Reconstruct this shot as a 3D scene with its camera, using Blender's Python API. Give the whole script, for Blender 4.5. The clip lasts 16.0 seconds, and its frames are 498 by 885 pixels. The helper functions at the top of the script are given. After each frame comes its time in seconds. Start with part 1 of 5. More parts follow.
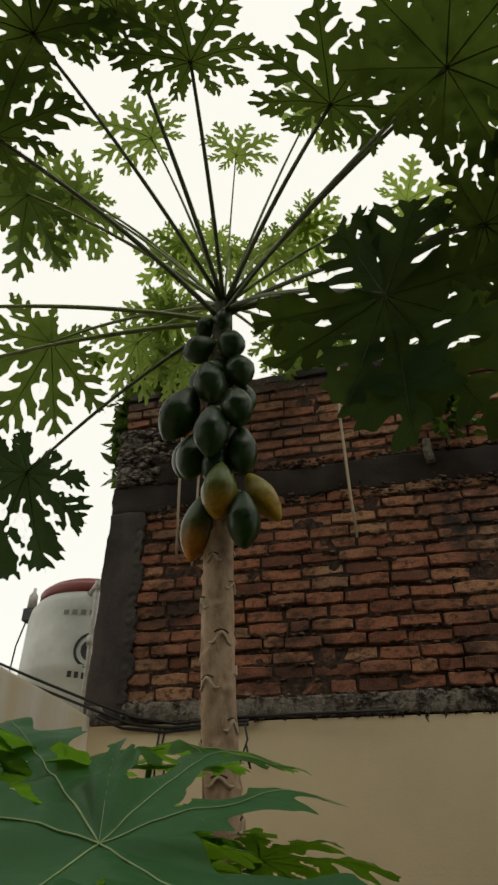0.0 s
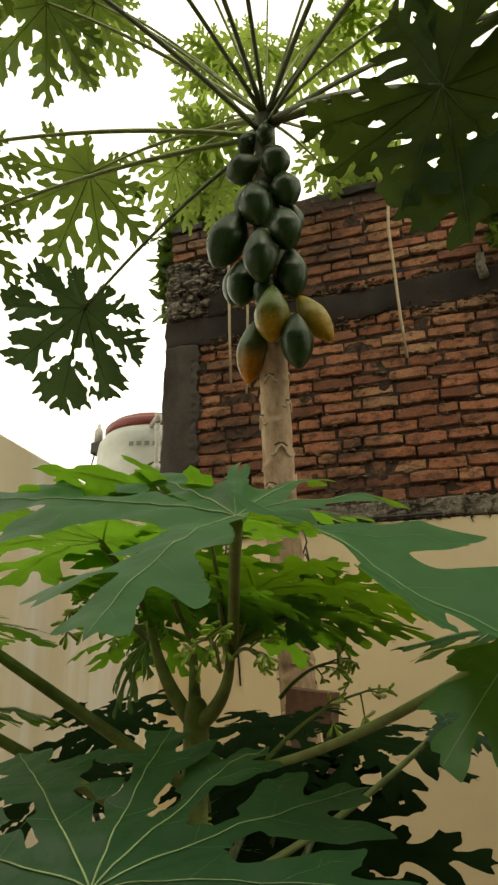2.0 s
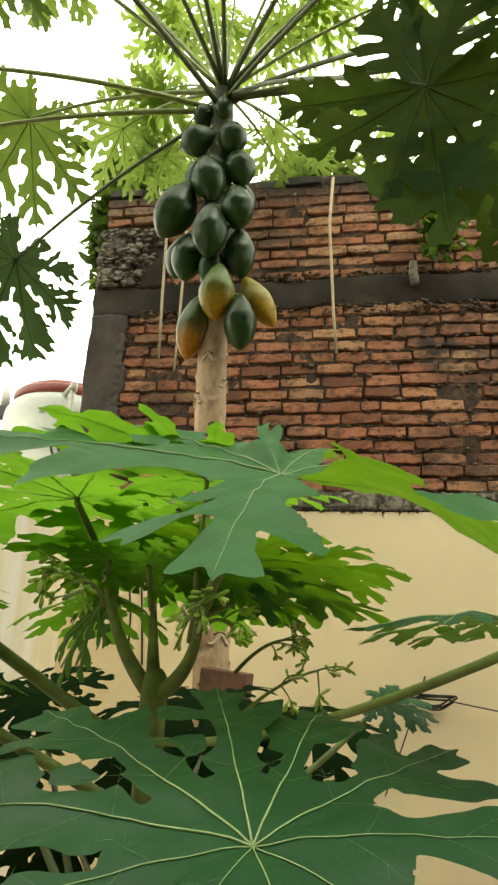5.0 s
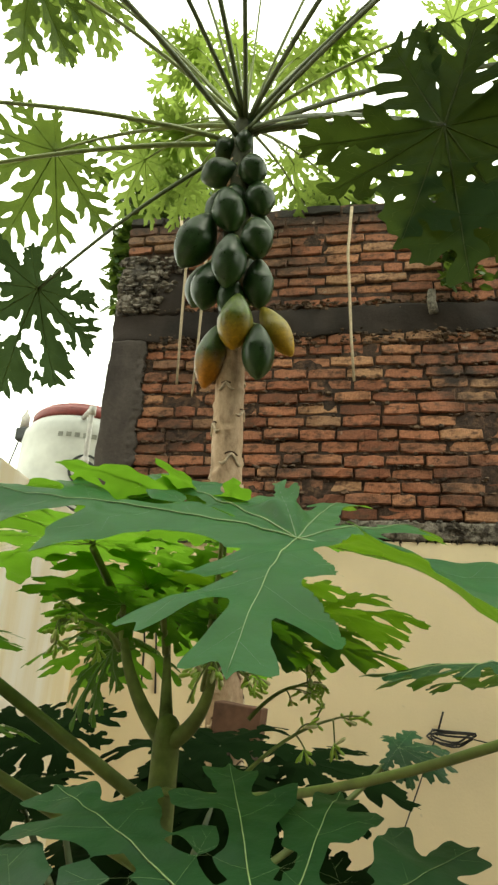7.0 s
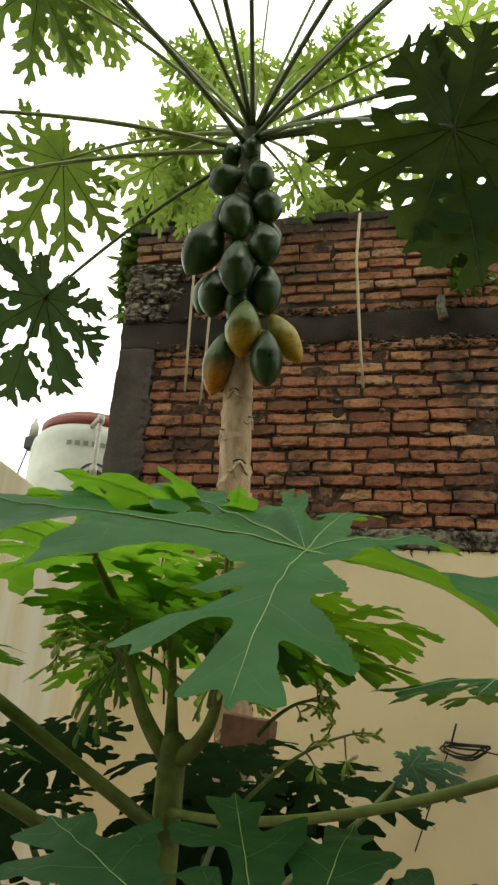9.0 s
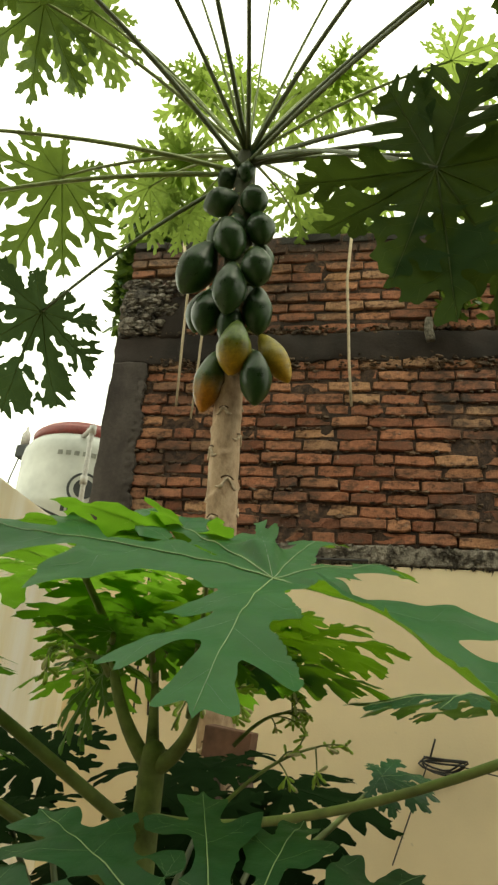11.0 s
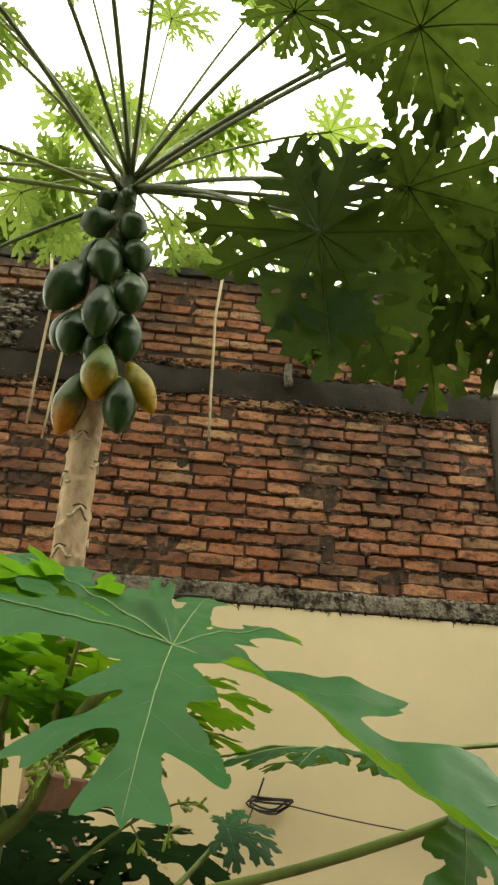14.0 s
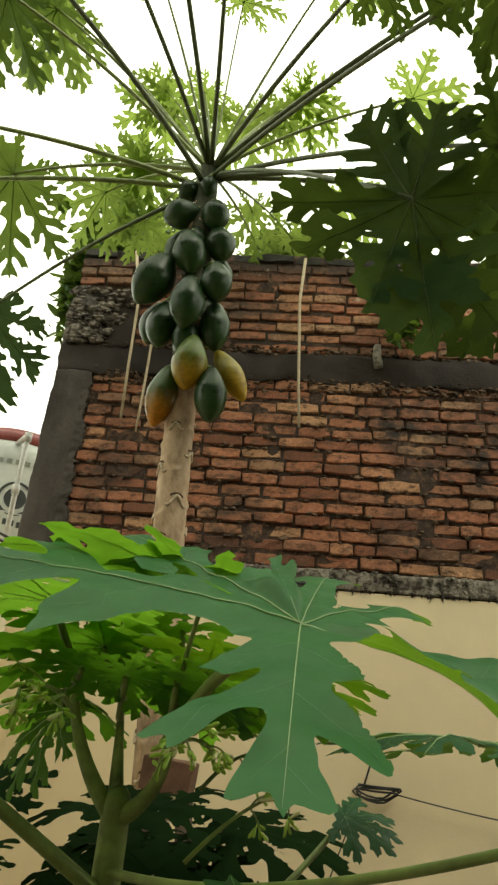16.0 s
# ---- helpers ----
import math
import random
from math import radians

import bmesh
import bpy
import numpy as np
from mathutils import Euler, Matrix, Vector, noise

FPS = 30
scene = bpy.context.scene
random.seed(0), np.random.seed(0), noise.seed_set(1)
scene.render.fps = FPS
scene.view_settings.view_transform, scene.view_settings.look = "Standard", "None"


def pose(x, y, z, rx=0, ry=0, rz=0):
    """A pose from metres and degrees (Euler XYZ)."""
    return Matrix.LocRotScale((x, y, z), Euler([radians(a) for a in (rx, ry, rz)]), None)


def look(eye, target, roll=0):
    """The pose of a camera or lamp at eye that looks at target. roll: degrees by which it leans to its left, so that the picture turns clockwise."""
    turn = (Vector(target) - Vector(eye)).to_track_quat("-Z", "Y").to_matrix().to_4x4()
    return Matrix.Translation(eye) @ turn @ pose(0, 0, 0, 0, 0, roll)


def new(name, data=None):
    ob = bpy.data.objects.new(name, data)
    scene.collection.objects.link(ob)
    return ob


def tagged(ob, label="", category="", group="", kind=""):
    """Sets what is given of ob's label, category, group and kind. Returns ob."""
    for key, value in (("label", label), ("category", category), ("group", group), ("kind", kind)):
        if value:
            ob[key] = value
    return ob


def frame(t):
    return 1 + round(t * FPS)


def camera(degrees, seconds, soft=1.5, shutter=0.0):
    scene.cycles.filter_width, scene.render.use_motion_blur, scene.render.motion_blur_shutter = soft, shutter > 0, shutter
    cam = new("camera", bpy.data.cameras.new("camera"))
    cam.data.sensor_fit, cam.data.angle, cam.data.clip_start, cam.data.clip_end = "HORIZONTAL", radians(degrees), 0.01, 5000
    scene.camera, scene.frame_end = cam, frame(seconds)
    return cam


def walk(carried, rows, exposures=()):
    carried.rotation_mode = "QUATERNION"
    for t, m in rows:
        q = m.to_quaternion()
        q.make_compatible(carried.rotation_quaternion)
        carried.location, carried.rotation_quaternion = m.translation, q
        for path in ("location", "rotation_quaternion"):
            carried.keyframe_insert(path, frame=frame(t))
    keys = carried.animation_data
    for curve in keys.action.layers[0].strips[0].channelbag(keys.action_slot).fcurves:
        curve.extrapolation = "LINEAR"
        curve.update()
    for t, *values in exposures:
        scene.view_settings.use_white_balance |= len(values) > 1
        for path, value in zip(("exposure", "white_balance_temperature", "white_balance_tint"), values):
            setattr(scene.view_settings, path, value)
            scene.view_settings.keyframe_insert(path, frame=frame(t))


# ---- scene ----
cam = camera(43.0, 16.0, soft=2.5)
PATH = [
    (0, (0.006, 0.042, 1.593), (-0.494, 1.628, 2.704), 0.6),
    (0.5, (-0.024, 0.059, 1.591), (-0.572, 1.744, 2.518), 2.8),
    (1, (-0.042, 0.072, 1.556), (-0.662, 1.764, 2.423), 0.4),
    (1.5, (-0.029, 0.032, 1.531), (-0.656, 1.78, 2.275), -0.8),
    (2, (-0.005, -0.024, 1.502), (-0.712, 1.728, 2.158), -0.2),
    (2.5, (-0.083, -0.067, 1.47), (-0.541, 1.798, 2.028), -0.5),
    (3, (-0.095, -0.07, 1.473), (-0.561, 1.799, 2.009), -0.2),
    (3.5, (-0.097, -0.054, 1.477), (-0.544, 1.834, 1.963), 0.5),
    (4, (-0.104, -0.043, 1.475), (-0.523, 1.839, 2.007), 1.0),
    (6.5, (-0.113, -0.019, 1.512), (-0.558, 1.813, 2.179), 4.0),
    (7, (-0.111, -0.036, 1.514), (-0.576, 1.786, 2.195), 3.6),
    (7.5, (-0.108, -0.048, 1.515), (-0.589, 1.76, 2.222), 3.6),
    (8, (-0.116, -0.028, 1.52), (-0.599, 1.773, 2.244), 4.1),
    (8.5, (-0.119, -0.026, 1.521), (-0.615, 1.781, 2.22), 4.4),
    (9, (-0.114, -0.016, 1.521), (-0.606, 1.791, 2.224), 3.7),
    (9.5, (-0.113, -0.028, 1.519), (-0.599, 1.78, 2.224), 3.9),
    (12, (-0.078, -0.079, 1.524), (-0.488, 1.731, 2.272), 6.5),
    (12.5, (-0.151, -0.037, 1.523), (-0.203, 1.817, 2.271), 4.8),
    (13, (-0.18, -0.076, 1.533), (-0.203, 1.75, 2.348), 4.6),
    (13.5, (-0.16, -0.058, 1.543), (-0.328, 1.753, 2.376), 4.4),
    (14, (-0.14, -0.074, 1.545), (-0.13, 1.736, 2.395), 4.0),
    (14.5, (-0.145, -0.089, 1.54), (-0.123, 1.737, 2.354), 5.7),
    (15, (-0.139, -0.097, 1.543), (-0.365, 1.732, 2.318), 5.8),
    (15.5, (-0.144, -0.063, 1.548), (-0.457, 1.759, 2.31), 6.0),
    (16, (-0.165, -0.044, 1.541), (-0.422, 1.771, 2.341), 5.1),
]
STOPS = [(0, -2.15, 7100, 6), (0.9, -2.04, 7000, 3), (1.5, -1.52, 7600, 2), (2.1, -1.22, 8300, 0), (2.5, -0.84, 7950, -4), (3.5, -0.38, 7800, -6), (4.2, -0.36, 7800, -6), (6.5, -0.44, 7500, -5), (8.0, -0.87, 7350, -5), (9.5, -1.04, 7450, -5), (12.0, -0.76, 7950, -7), (12.5, -0.78, 7850, -7), (13.0, -0.46, 7900, -7), (14.0, -0.56, 7950, -7), (14.5, -0.65, 7950, -6), (16.0, -0.88, 7700, -5)]

walk(cam, [(t, look(eye, target, roll)) for t, eye, target, roll in PATH], STOPS)

# ---- light: an overcast white sky, a wide soft sun behind the cloud ----
SUN_UP, SUN_TURN = 56.0, 124.0
world = bpy.data.worlds.new("overcast_sky")
world.use_nodes = True
scene.world = world
wn, wl = world.node_tree.nodes, world.node_tree.links
wn.clear()
sky = wn.new("ShaderNodeTexSky")
sky.sky_type, sky.sun_disc = "NISHITA", False
sky.sun_elevation, sky.sun_rotation = radians(SUN_UP), radians(SUN_TURN)
sky_gain = wn.new("ShaderNodeMixRGB")
sky_gain.blend_type = "MULTIPLY"
sky_gain.inputs[0].default_value, sky_gain.inputs[2].default_value = 1.0, (0.12, 0.12, 0.12, 1)
cloud = wn.new("ShaderNodeMixRGB")
cloud.inputs[0].default_value, cloud.inputs[2].default_value = 0.88, (1.0, 1.0, 0.985, 1)
back = wn.new("ShaderNodeBackground")
back.inputs[1].default_value = 4.75
wout = wn.new("ShaderNodeOutputWorld")
wl.new(sky.outputs[0], sky_gain.inputs[1])
wl.new(sky_gain.outputs[0], cloud.inputs[1])
wl.new(cloud.outputs[0], back.inputs[0])
wl.new(back.outputs[0], wout.inputs[0])
sun = new("sun", bpy.data.lights.new("sun", "SUN"))
sun.data.energy, sun.data.angle, sun.data.color = 1.9, radians(25), (1.0, 0.96, 0.9)
sun.matrix_world = look((9, -6, 16), (0, 0, 0))


# ---- materials ----
def material(name, rough=0.7, metal=0.0):
    m = bpy.data.materials.new(name)
    m.use_nodes = True
    b = m.node_tree.nodes["Principled BSDF"]
    b.inputs["Roughness"].default_value, b.inputs["Metallic"].default_value = rough, metal
    return m, m.node_tree.nodes, m.node_tree.links, b


def ramp(nodes, stops):
    r = nodes.new("ShaderNodeValToRGB")
    while len(r.color_ramp.elements) < len(stops):
        r.color_ramp.elements.new(0.5)
    for e, (p, c) in zip(r.color_ramp.elements, stops):
        e.position, e.color = p, (*c, 1)
    return r


def noise_tex(nodes, links, scale, detail=4.0, rough=0.6, coords="Object", stretch=None):
    tc = nodes.new("ShaderNodeTexCoord")
    t = nodes.new("ShaderNodeTexNoise")
    t.inputs["Scale"].default_value, t.inputs["Detail"].default_value, t.inputs["Roughness"].default_value = scale, detail, rough
    if stretch:
        mp = nodes.new("ShaderNodeMapping")
        mp.inputs["Scale"].default_value = stretch
        links.new(tc.outputs[coords], mp.inputs["Vector"])
        links.new(mp.outputs[0], t.inputs["Vector"])
    else:
        links.new(tc.outputs[coords], t.inputs["Vector"])
    return t


def mixed(nodes, links, fac, a, b, kind="MIX"):
    m = nodes.new("ShaderNodeMixRGB")
    m.blend_type = kind
    for sock, v in ((0, fac), (1, a), (2, b)):
        if hasattr(v, "links"):
            links.new(v, m.inputs[sock])
        else:
            m.inputs[sock].default_value = v if sock == 0 else (*v, 1)
    return m.outputs[0]


def bumped(nodes, links, b, height, strength=0.4, distance=0.01):
    n = nodes.new("ShaderNodeBump")
    n.inputs["Strength"].default_value, n.inputs["Distance"].default_value = strength, distance
    links.new(height, n.inputs["Height"])
    links.new(n.outputs[0], b.inputs["Normal"])


def world_coords(nodes, links):
    g = nodes.new("ShaderNodeNewGeometry")
    return g.outputs["Position"]


def stain(nodes, links, scale, lo, hi, stretch=(1, 1, 1), detail=5.0):
    """Blotches laid in world space, so that they run on from piece to piece."""
    mp = nodes.new("ShaderNodeMapping")
    mp.inputs["Scale"].default_value = stretch
    links.new(world_coords(nodes, links), mp.inputs["Vector"])
    t = nodes.new("ShaderNodeTexNoise")
    t.inputs["Scale"].default_value, t.inputs["Detail"].default_value, t.inputs["Roughness"].default_value = scale, detail, 0.62
    links.new(mp.outputs[0], t.inputs["Vector"])
    r = ramp(nodes, [(lo, (0, 0, 0)), (hi, (1, 1, 1))])
    links.new(t.outputs[0], r.inputs[0])
    return r.outputs[0]


def height_mask(nodes, links, z0, z1):
    sp = nodes.new("ShaderNodeSeparateXYZ")
    links.new(world_coords(nodes, links), sp.inputs[0])
    mr = nodes.new("ShaderNodeMapRange")
    mr.inputs[1].default_value, mr.inputs[2].default_value = z0, z1
    links.new(sp.outputs["Z"], mr.inputs[0])
    return mr.outputs[0]


def times(nodes, links, a, b):
    m = nodes.new("ShaderNodeMath")
    m.operation = "MULTIPLY"
    for k, v in enumerate((a, b)):
        if hasattr(v, "links"):
            links.new(v, m.inputs[k])
        else:
            m.inputs[k].default_value = v
    return m.outputs[0]


def near_spot(nodes, links, centre, reach):
    d = nodes.new("ShaderNodeVectorMath")
    d.operation, d.inputs[1].default_value = "DISTANCE", centre
    links.new(world_coords(nodes, links), d.inputs[0])
    mr = nodes.new("ShaderNodeMapRange")
    mr.inputs[1].default_value, mr.inputs[2].default_value = reach, reach * 0.3
    links.new(d.outputs["Value"], mr.inputs[0])
    return mr.outputs[0]


def make_brick(name, joined):
    m, n, l, b = material(name, 0.9)
    info = n.new("ShaderNodeNewGeometry" if joined else "ShaderNodeObjectInfo")
    pick = info.outputs["Random Per Island" if joined else "Random"]
    r = ramp(n, [(0.0, (0.19, 0.075, 0.042)), (0.15, (0.4, 0.15, 0.083)), (0.35, (0.5, 0.205, 0.112)), (0.55, (0.39, 0.17, 0.098)), (0.75, (0.56, 0.265, 0.145)), (0.9, (0.6, 0.35, 0.2)), (1.0, (0.25, 0.125, 0.08))])
    l.new(pick, r.inputs[0])
    grain = noise_tex(n, l, 70, 6, 0.75)
    gr = ramp(n, [(0.3, (0.5, 0.48, 0.46)), (0.7, (1.15, 1.12, 1.08))])
    l.new(grain.outputs[0], gr.inputs[0])
    c = mixed(n, l, 1.0, r.outputs[0], gr.outputs[0], "MULTIPLY")
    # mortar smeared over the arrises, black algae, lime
    c = mixed(n, l, stain(n, l, 30, 0.5, 0.64, (0.7, 1, 1.4)), c, (0.13, 0.062, 0.036))
    c = mixed(n, l, stain(n, l, 2.1, 0.5, 0.72, (1, 1, 1.4)), c, (0.06, 0.035, 0.024))
    c = mixed(n, l, stain(n, l, 19, 0.64, 0.76), c, (0.06, 0.036, 0.026))
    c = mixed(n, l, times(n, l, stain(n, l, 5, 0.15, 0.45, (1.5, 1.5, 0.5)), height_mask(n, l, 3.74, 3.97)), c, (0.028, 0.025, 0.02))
    for spot, wide in (((0.62, 2.93, 2.80), 0.34), ((0.2, 2.91, 2.98), 0.3), ((-0.62, 2.86, 2.42), 0.2)):
        c = mixed(n, l, times(n, l, stain(n, l, 9, 0.36, 0.6, (1, 1, 1.3)), near_spot(n, l, spot, wide)), c, (0.04, 0.028, 0.022))
    c = mixed(n, l, stain(n, l, 12, 0.66, 0.76), c, (0.42, 0.35, 0.27))
    l.new(c, b.inputs["Base Color"])
    bumped(n, l, b, grain.outputs[0], 1.0, 0.009)
    return m


def make_mortar():
    m, n, l, b = material("weathered_mortar", 0.95)
    t = noise_tex(n, l, 30, 6, 0.75)
    r = ramp(n, [(0.36, (0.014, 0.008, 0.005)), (0.5, (0.055, 0.03, 0.019)), (0.7, (0.19, 0.105, 0.062))])
    l.new(t.outputs[0], r.inputs[0])
    l.new(mixed(n, l, stain(n, l, 3, 0.45, 0.7), r.outputs[0], (0.03, 0.019, 0.013)), b.inputs["Base Color"])
    bumped(n, l, b, t.outputs[0], 1.0, 0.012)
    return m


def make_concrete(name, light, dark, lo=0.42, hi=0.68, scale=4.0, crumb=0.006):
    m, n, l, b = material(name, 0.92)
    t = noise_tex(n, l, 60, 6, 0.7)
    r = ramp(n, [(0.3, tuple(0.72 * v for v in light)), (0.7, light)])
    l.new(t.outputs[0], r.inputs[0])
    c = mixed(n, l, stain(n, l, scale, lo, hi, (1, 1, 0.55)), r.outputs[0], dark)
    l.new(c, b.inputs["Base Color"])
    if crumb > 0.01:
        t = noise_tex(n, l, 34, 7, 0.75)
    bumped(n, l, b, t.outputs[0], 0.6 if crumb < 0.01 else 1.0, crumb)
    return m


def make_plaster(name, paint, streak, amount):
    m, n, l, b = material(name, 0.8)
    t = noise_tex(n, l, 90, 4, 0.6)
    broad = stain(n, l, 1.6, 0.35, 0.75)
    c = mixed(n, l, broad, paint, tuple(0.86 * v for v in paint))
    run = stain(n, l, 3.2, amount, amount + 0.24, (1.5, 1.5, 0.16))
    c = mixed(n, l, run, c, streak)
    c = mixed(n, l, stain(n, l, 22, 0.7, 0.78), c, tuple(0.7 * v for v in paint))
    l.new(c, b.inputs["Base Color"])
    bumped(n, l, b, t.outputs[0], 0.25, 0.003)
    return m


def make_leaf(name, top, deep, glow, through_part=0.42, rough=0.42, gloss=0.28):
    m, n, l, b = material(name, rough)
    b.inputs["Specular IOR Level"].default_value = gloss
    info = n.new("ShaderNodeObjectInfo")
    t = noise_tex(n, l, 9, 5, 0.65)
    mt = n.new("ShaderNodeMath")
    mt.operation, mt.inputs[1].default_value = "MULTIPLY", 0.35
    l.new(info.outputs["Random"], mt.inputs[0])
    ad = n.new("ShaderNodeMath")
    ad.operation = "ADD"
    l.new(mt.outputs[0], ad.inputs[0])
    l.new(t.outputs[0], ad.inputs[1])
    r = ramp(n, [(0.35, deep), (0.95, top)])
    l.new(ad.outputs[0], r.inputs[0])
    l.new(r.outputs[0], b.inputs["Base Color"])
    fine = noise_tex(n, l, 160, 3, 0.6)
    bumped(n, l, b, fine.outputs[0], 0.25, 0.002)
    tr = n.new("ShaderNodeBsdfTranslucent")
    gl = ramp(n, [(0.35, tuple(0.5 * v for v in glow)), (0.9, glow)])
    l.new(ad.outputs[0], gl.inputs[0])
    l.new(gl.outputs[0], tr.inputs["Color"])
    mx = n.new("ShaderNodeMixShader")
    mx.inputs[0].default_value = through_part
    l.new(b.outputs[0], mx.inputs[1])
    l.new(tr.outputs[0], mx.inputs[2])
    l.new(mx.outputs[0], n["Material Output"].inputs[0])
    return m


def make_plain(name, colour, rough=0.6, metal=0.0, scale=40, spread=0.25, bump=0.2):
    m, n, l, b = material(name, rough, metal)
    t = noise_tex(n, l, scale, 4, 0.6)
    r = ramp(n, [(0.3, tuple((1 - spread) * v for v in colour)), (0.7, tuple(min(1, (1 + spread * 0.5) * v) for v in colour))])
    l.new(t.outputs[0], r.inputs[0])
    l.new(r.outputs[0], b.inputs["Base Color"])
    bumped(n, l, b, t.outputs[0], bump, 0.003)
    return m


def make_bark():
    m, n, l, b = material("papaya_bark", 0.85)
    t = noise_tex(n, l, 30, 5, 0.65, stretch=(1, 1, 0.5))
    r = ramp(n, [(0.3, (0.33, 0.22, 0.14)), (0.5, (0.52, 0.37, 0.245)), (0.72, (0.64, 0.48, 0.335))])
    l.new(t.outputs[0], r.inputs[0])
    c = mixed(n, l, stain(n, l, 9, 0.56, 0.7, (1, 1, 0.5)), r.outputs[0], (0.2, 0.14, 0.09))
    l.new(c, b.inputs["Base Color"])
    bumped(n, l, b, t.outputs[0], 0.6, 0.01)
    return m


def make_fruit(name, skin, ripe, lo, hi):
    """Skin that turns from green to yellow towards the tip; the change is pigment, and ragged."""
    m, n, l, b = material(name, 0.33)
    b.inputs["Specular IOR Level"].default_value = 0.42
    tc = n.new("ShaderNodeTexCoord")
    sp = n.new("ShaderNodeSeparateXYZ")
    l.new(tc.outputs["Generated"], sp.inputs[0])
    t = noise_tex(n, l, 9, 3, 0.6)
    sub = n.new("ShaderNodeMath")
    sub.operation = "MULTIPLY_ADD"
    sub.inputs[1].default_value = 0.7
    l.new(t.outputs[0], sub.inputs[0])
    l.new(sp.outputs["Z"], sub.inputs[2])
    r = ramp(n, [(lo, ripe), ((lo + hi) / 2, tuple(0.5 * (a + c) for a, c in zip(skin, ripe))), (hi, skin)])
    l.new(sub.outputs[0], r.inputs[0])
    speck = noise_tex(n, l, 120, 3, 0.7)
    sr = ramp(n, [(0.35, (0.82, 0.82, 0.82)), (0.7, (1.08, 1.08, 1.05))])
    l.new(speck.outputs[0], sr.inputs[0])
    blotch = noise_tex(n, l, 26, 4, 0.65)
    br = ramp(n, [(0.36, (0.68, 0.7, 0.7)), (0.55, (1, 1, 1)), (0.72, (1.5, 1.45, 1.3))])
    l.new(blotch.outputs[0], br.inputs[0])
    spotted = mixed(n, l, 1.0, r.outputs[0], sr.outputs[0], "MULTIPLY")
    l.new(mixed(n, l, 1.0, spotted, br.outputs[0], "MULTIPLY"), b.inputs["Base Color"])
    gloss = ramp(n, [(0.35, (0.27, 0.27, 0.27)), (0.7, (0.5, 0.5, 0.5))])
    l.new(blotch.outputs[0], gloss.inputs[0])
    l.new(gloss.outputs[0], b.inputs["Roughness"])
    bumped(n, l, b, t.outputs[0], 0.3, 0.012)
    return m


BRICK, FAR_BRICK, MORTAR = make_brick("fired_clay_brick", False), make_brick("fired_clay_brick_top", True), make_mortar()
CRUMB = make_concrete("crumbled_mortar", (0.2, 0.125, 0.08), (0.05, 0.036, 0.027), 0.4, 0.62, 16.0)
BEAM = make_concrete("dark_cement_beam", (0.04, 0.027, 0.02), (0.013, 0.0085, 0.006), 0.38, 0.66, 3.0)
CEMENT = make_concrete("grey_cement_coat", (0.082, 0.066, 0.056), (0.026, 0.019, 0.015), 0.4, 0.66, 3.5)
ROUGH_CEMENT = make_concrete("rough_cement", (0.42, 0.37, 0.305), (0.07, 0.055, 0.042), 0.49, 0.64, 24.0, 0.03)
HEAD_CEMENT = make_concrete("broken_cement", (0.19, 0.165, 0.14), (0.03, 0.024, 0.02), 0.42, 0.6, 17.0, 0.04)
RUBBLE = make_concrete("grey_rubble", (0.28, 0.245, 0.205), (0.035, 0.028, 0.023), 0.42, 0.62, 23.0)
PALE_CEMENT = make_concrete("pale_lime_patch", (0.62, 0.6, 0.54), (0.2, 0.17, 0.14), 0.5, 0.64, 11.0)
YELLOW = make_plaster("yellow_plaster", (0.91, 0.755, 0.495), (0.76, 0.615, 0.38), 0.66)
CREAM = make_plaster("streaked_cream_plaster", (0.9, 0.81, 0.6), (0.96, 0.94, 0.88), 0.42)
# one leaf in lit, half-lit and shaded copies: light is put into the colour
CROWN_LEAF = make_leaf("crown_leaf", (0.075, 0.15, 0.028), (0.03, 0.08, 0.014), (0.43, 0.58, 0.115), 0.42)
# copy for the low leaves: the plant's shade is put into this colour
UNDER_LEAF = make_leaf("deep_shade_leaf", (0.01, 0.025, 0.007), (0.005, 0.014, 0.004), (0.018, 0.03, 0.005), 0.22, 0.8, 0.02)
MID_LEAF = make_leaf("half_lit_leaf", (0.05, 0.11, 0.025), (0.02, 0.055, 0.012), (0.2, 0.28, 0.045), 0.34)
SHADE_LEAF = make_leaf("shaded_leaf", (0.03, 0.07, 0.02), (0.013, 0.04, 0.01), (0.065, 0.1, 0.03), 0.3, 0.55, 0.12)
# darkest copy: shade from the leaves around is put into its colour
DARK_LEAF = make_leaf("shaded_crown_leaf", (0.022, 0.05, 0.013), (0.01, 0.028, 0.007), (0.115, 0.17, 0.025), 0.36, 0.7, 0.03)
YOUNG_LEAF = make_leaf("young_plant_leaf", (0.04, 0.165, 0.06), (0.02, 0.1, 0.038), (0.26, 0.5, 0.02), 0.32, 0.45)
BASE_LEAF = make_leaf("dark_blue_green_leaf", (0.028, 0.11, 0.042), (0.015, 0.066, 0.026), (0.11, 0.23, 0.015), 0.26, 0.45)
LOW_LEAF = make_leaf("light_green_leaf", (0.055, 0.17, 0.025), (0.025, 0.095, 0.014), (0.26, 0.56, 0.04), 0.48, 0.45)
BUSH_LEAF = make_leaf("bush_leaf", (0.04, 0.1, 0.018), (0.015, 0.05, 0.009), (0.2, 0.3, 0.04), 0.3)
VEIN = make_plain("pale_vein", (0.33, 0.46, 0.2), 0.5)
DARK_VEIN = make_leaf("dull_vein", (0.1, 0.13, 0.04), (0.06, 0.09, 0.03), (0.3, 0.36, 0.08), 0.5, 0.6, 0.1)
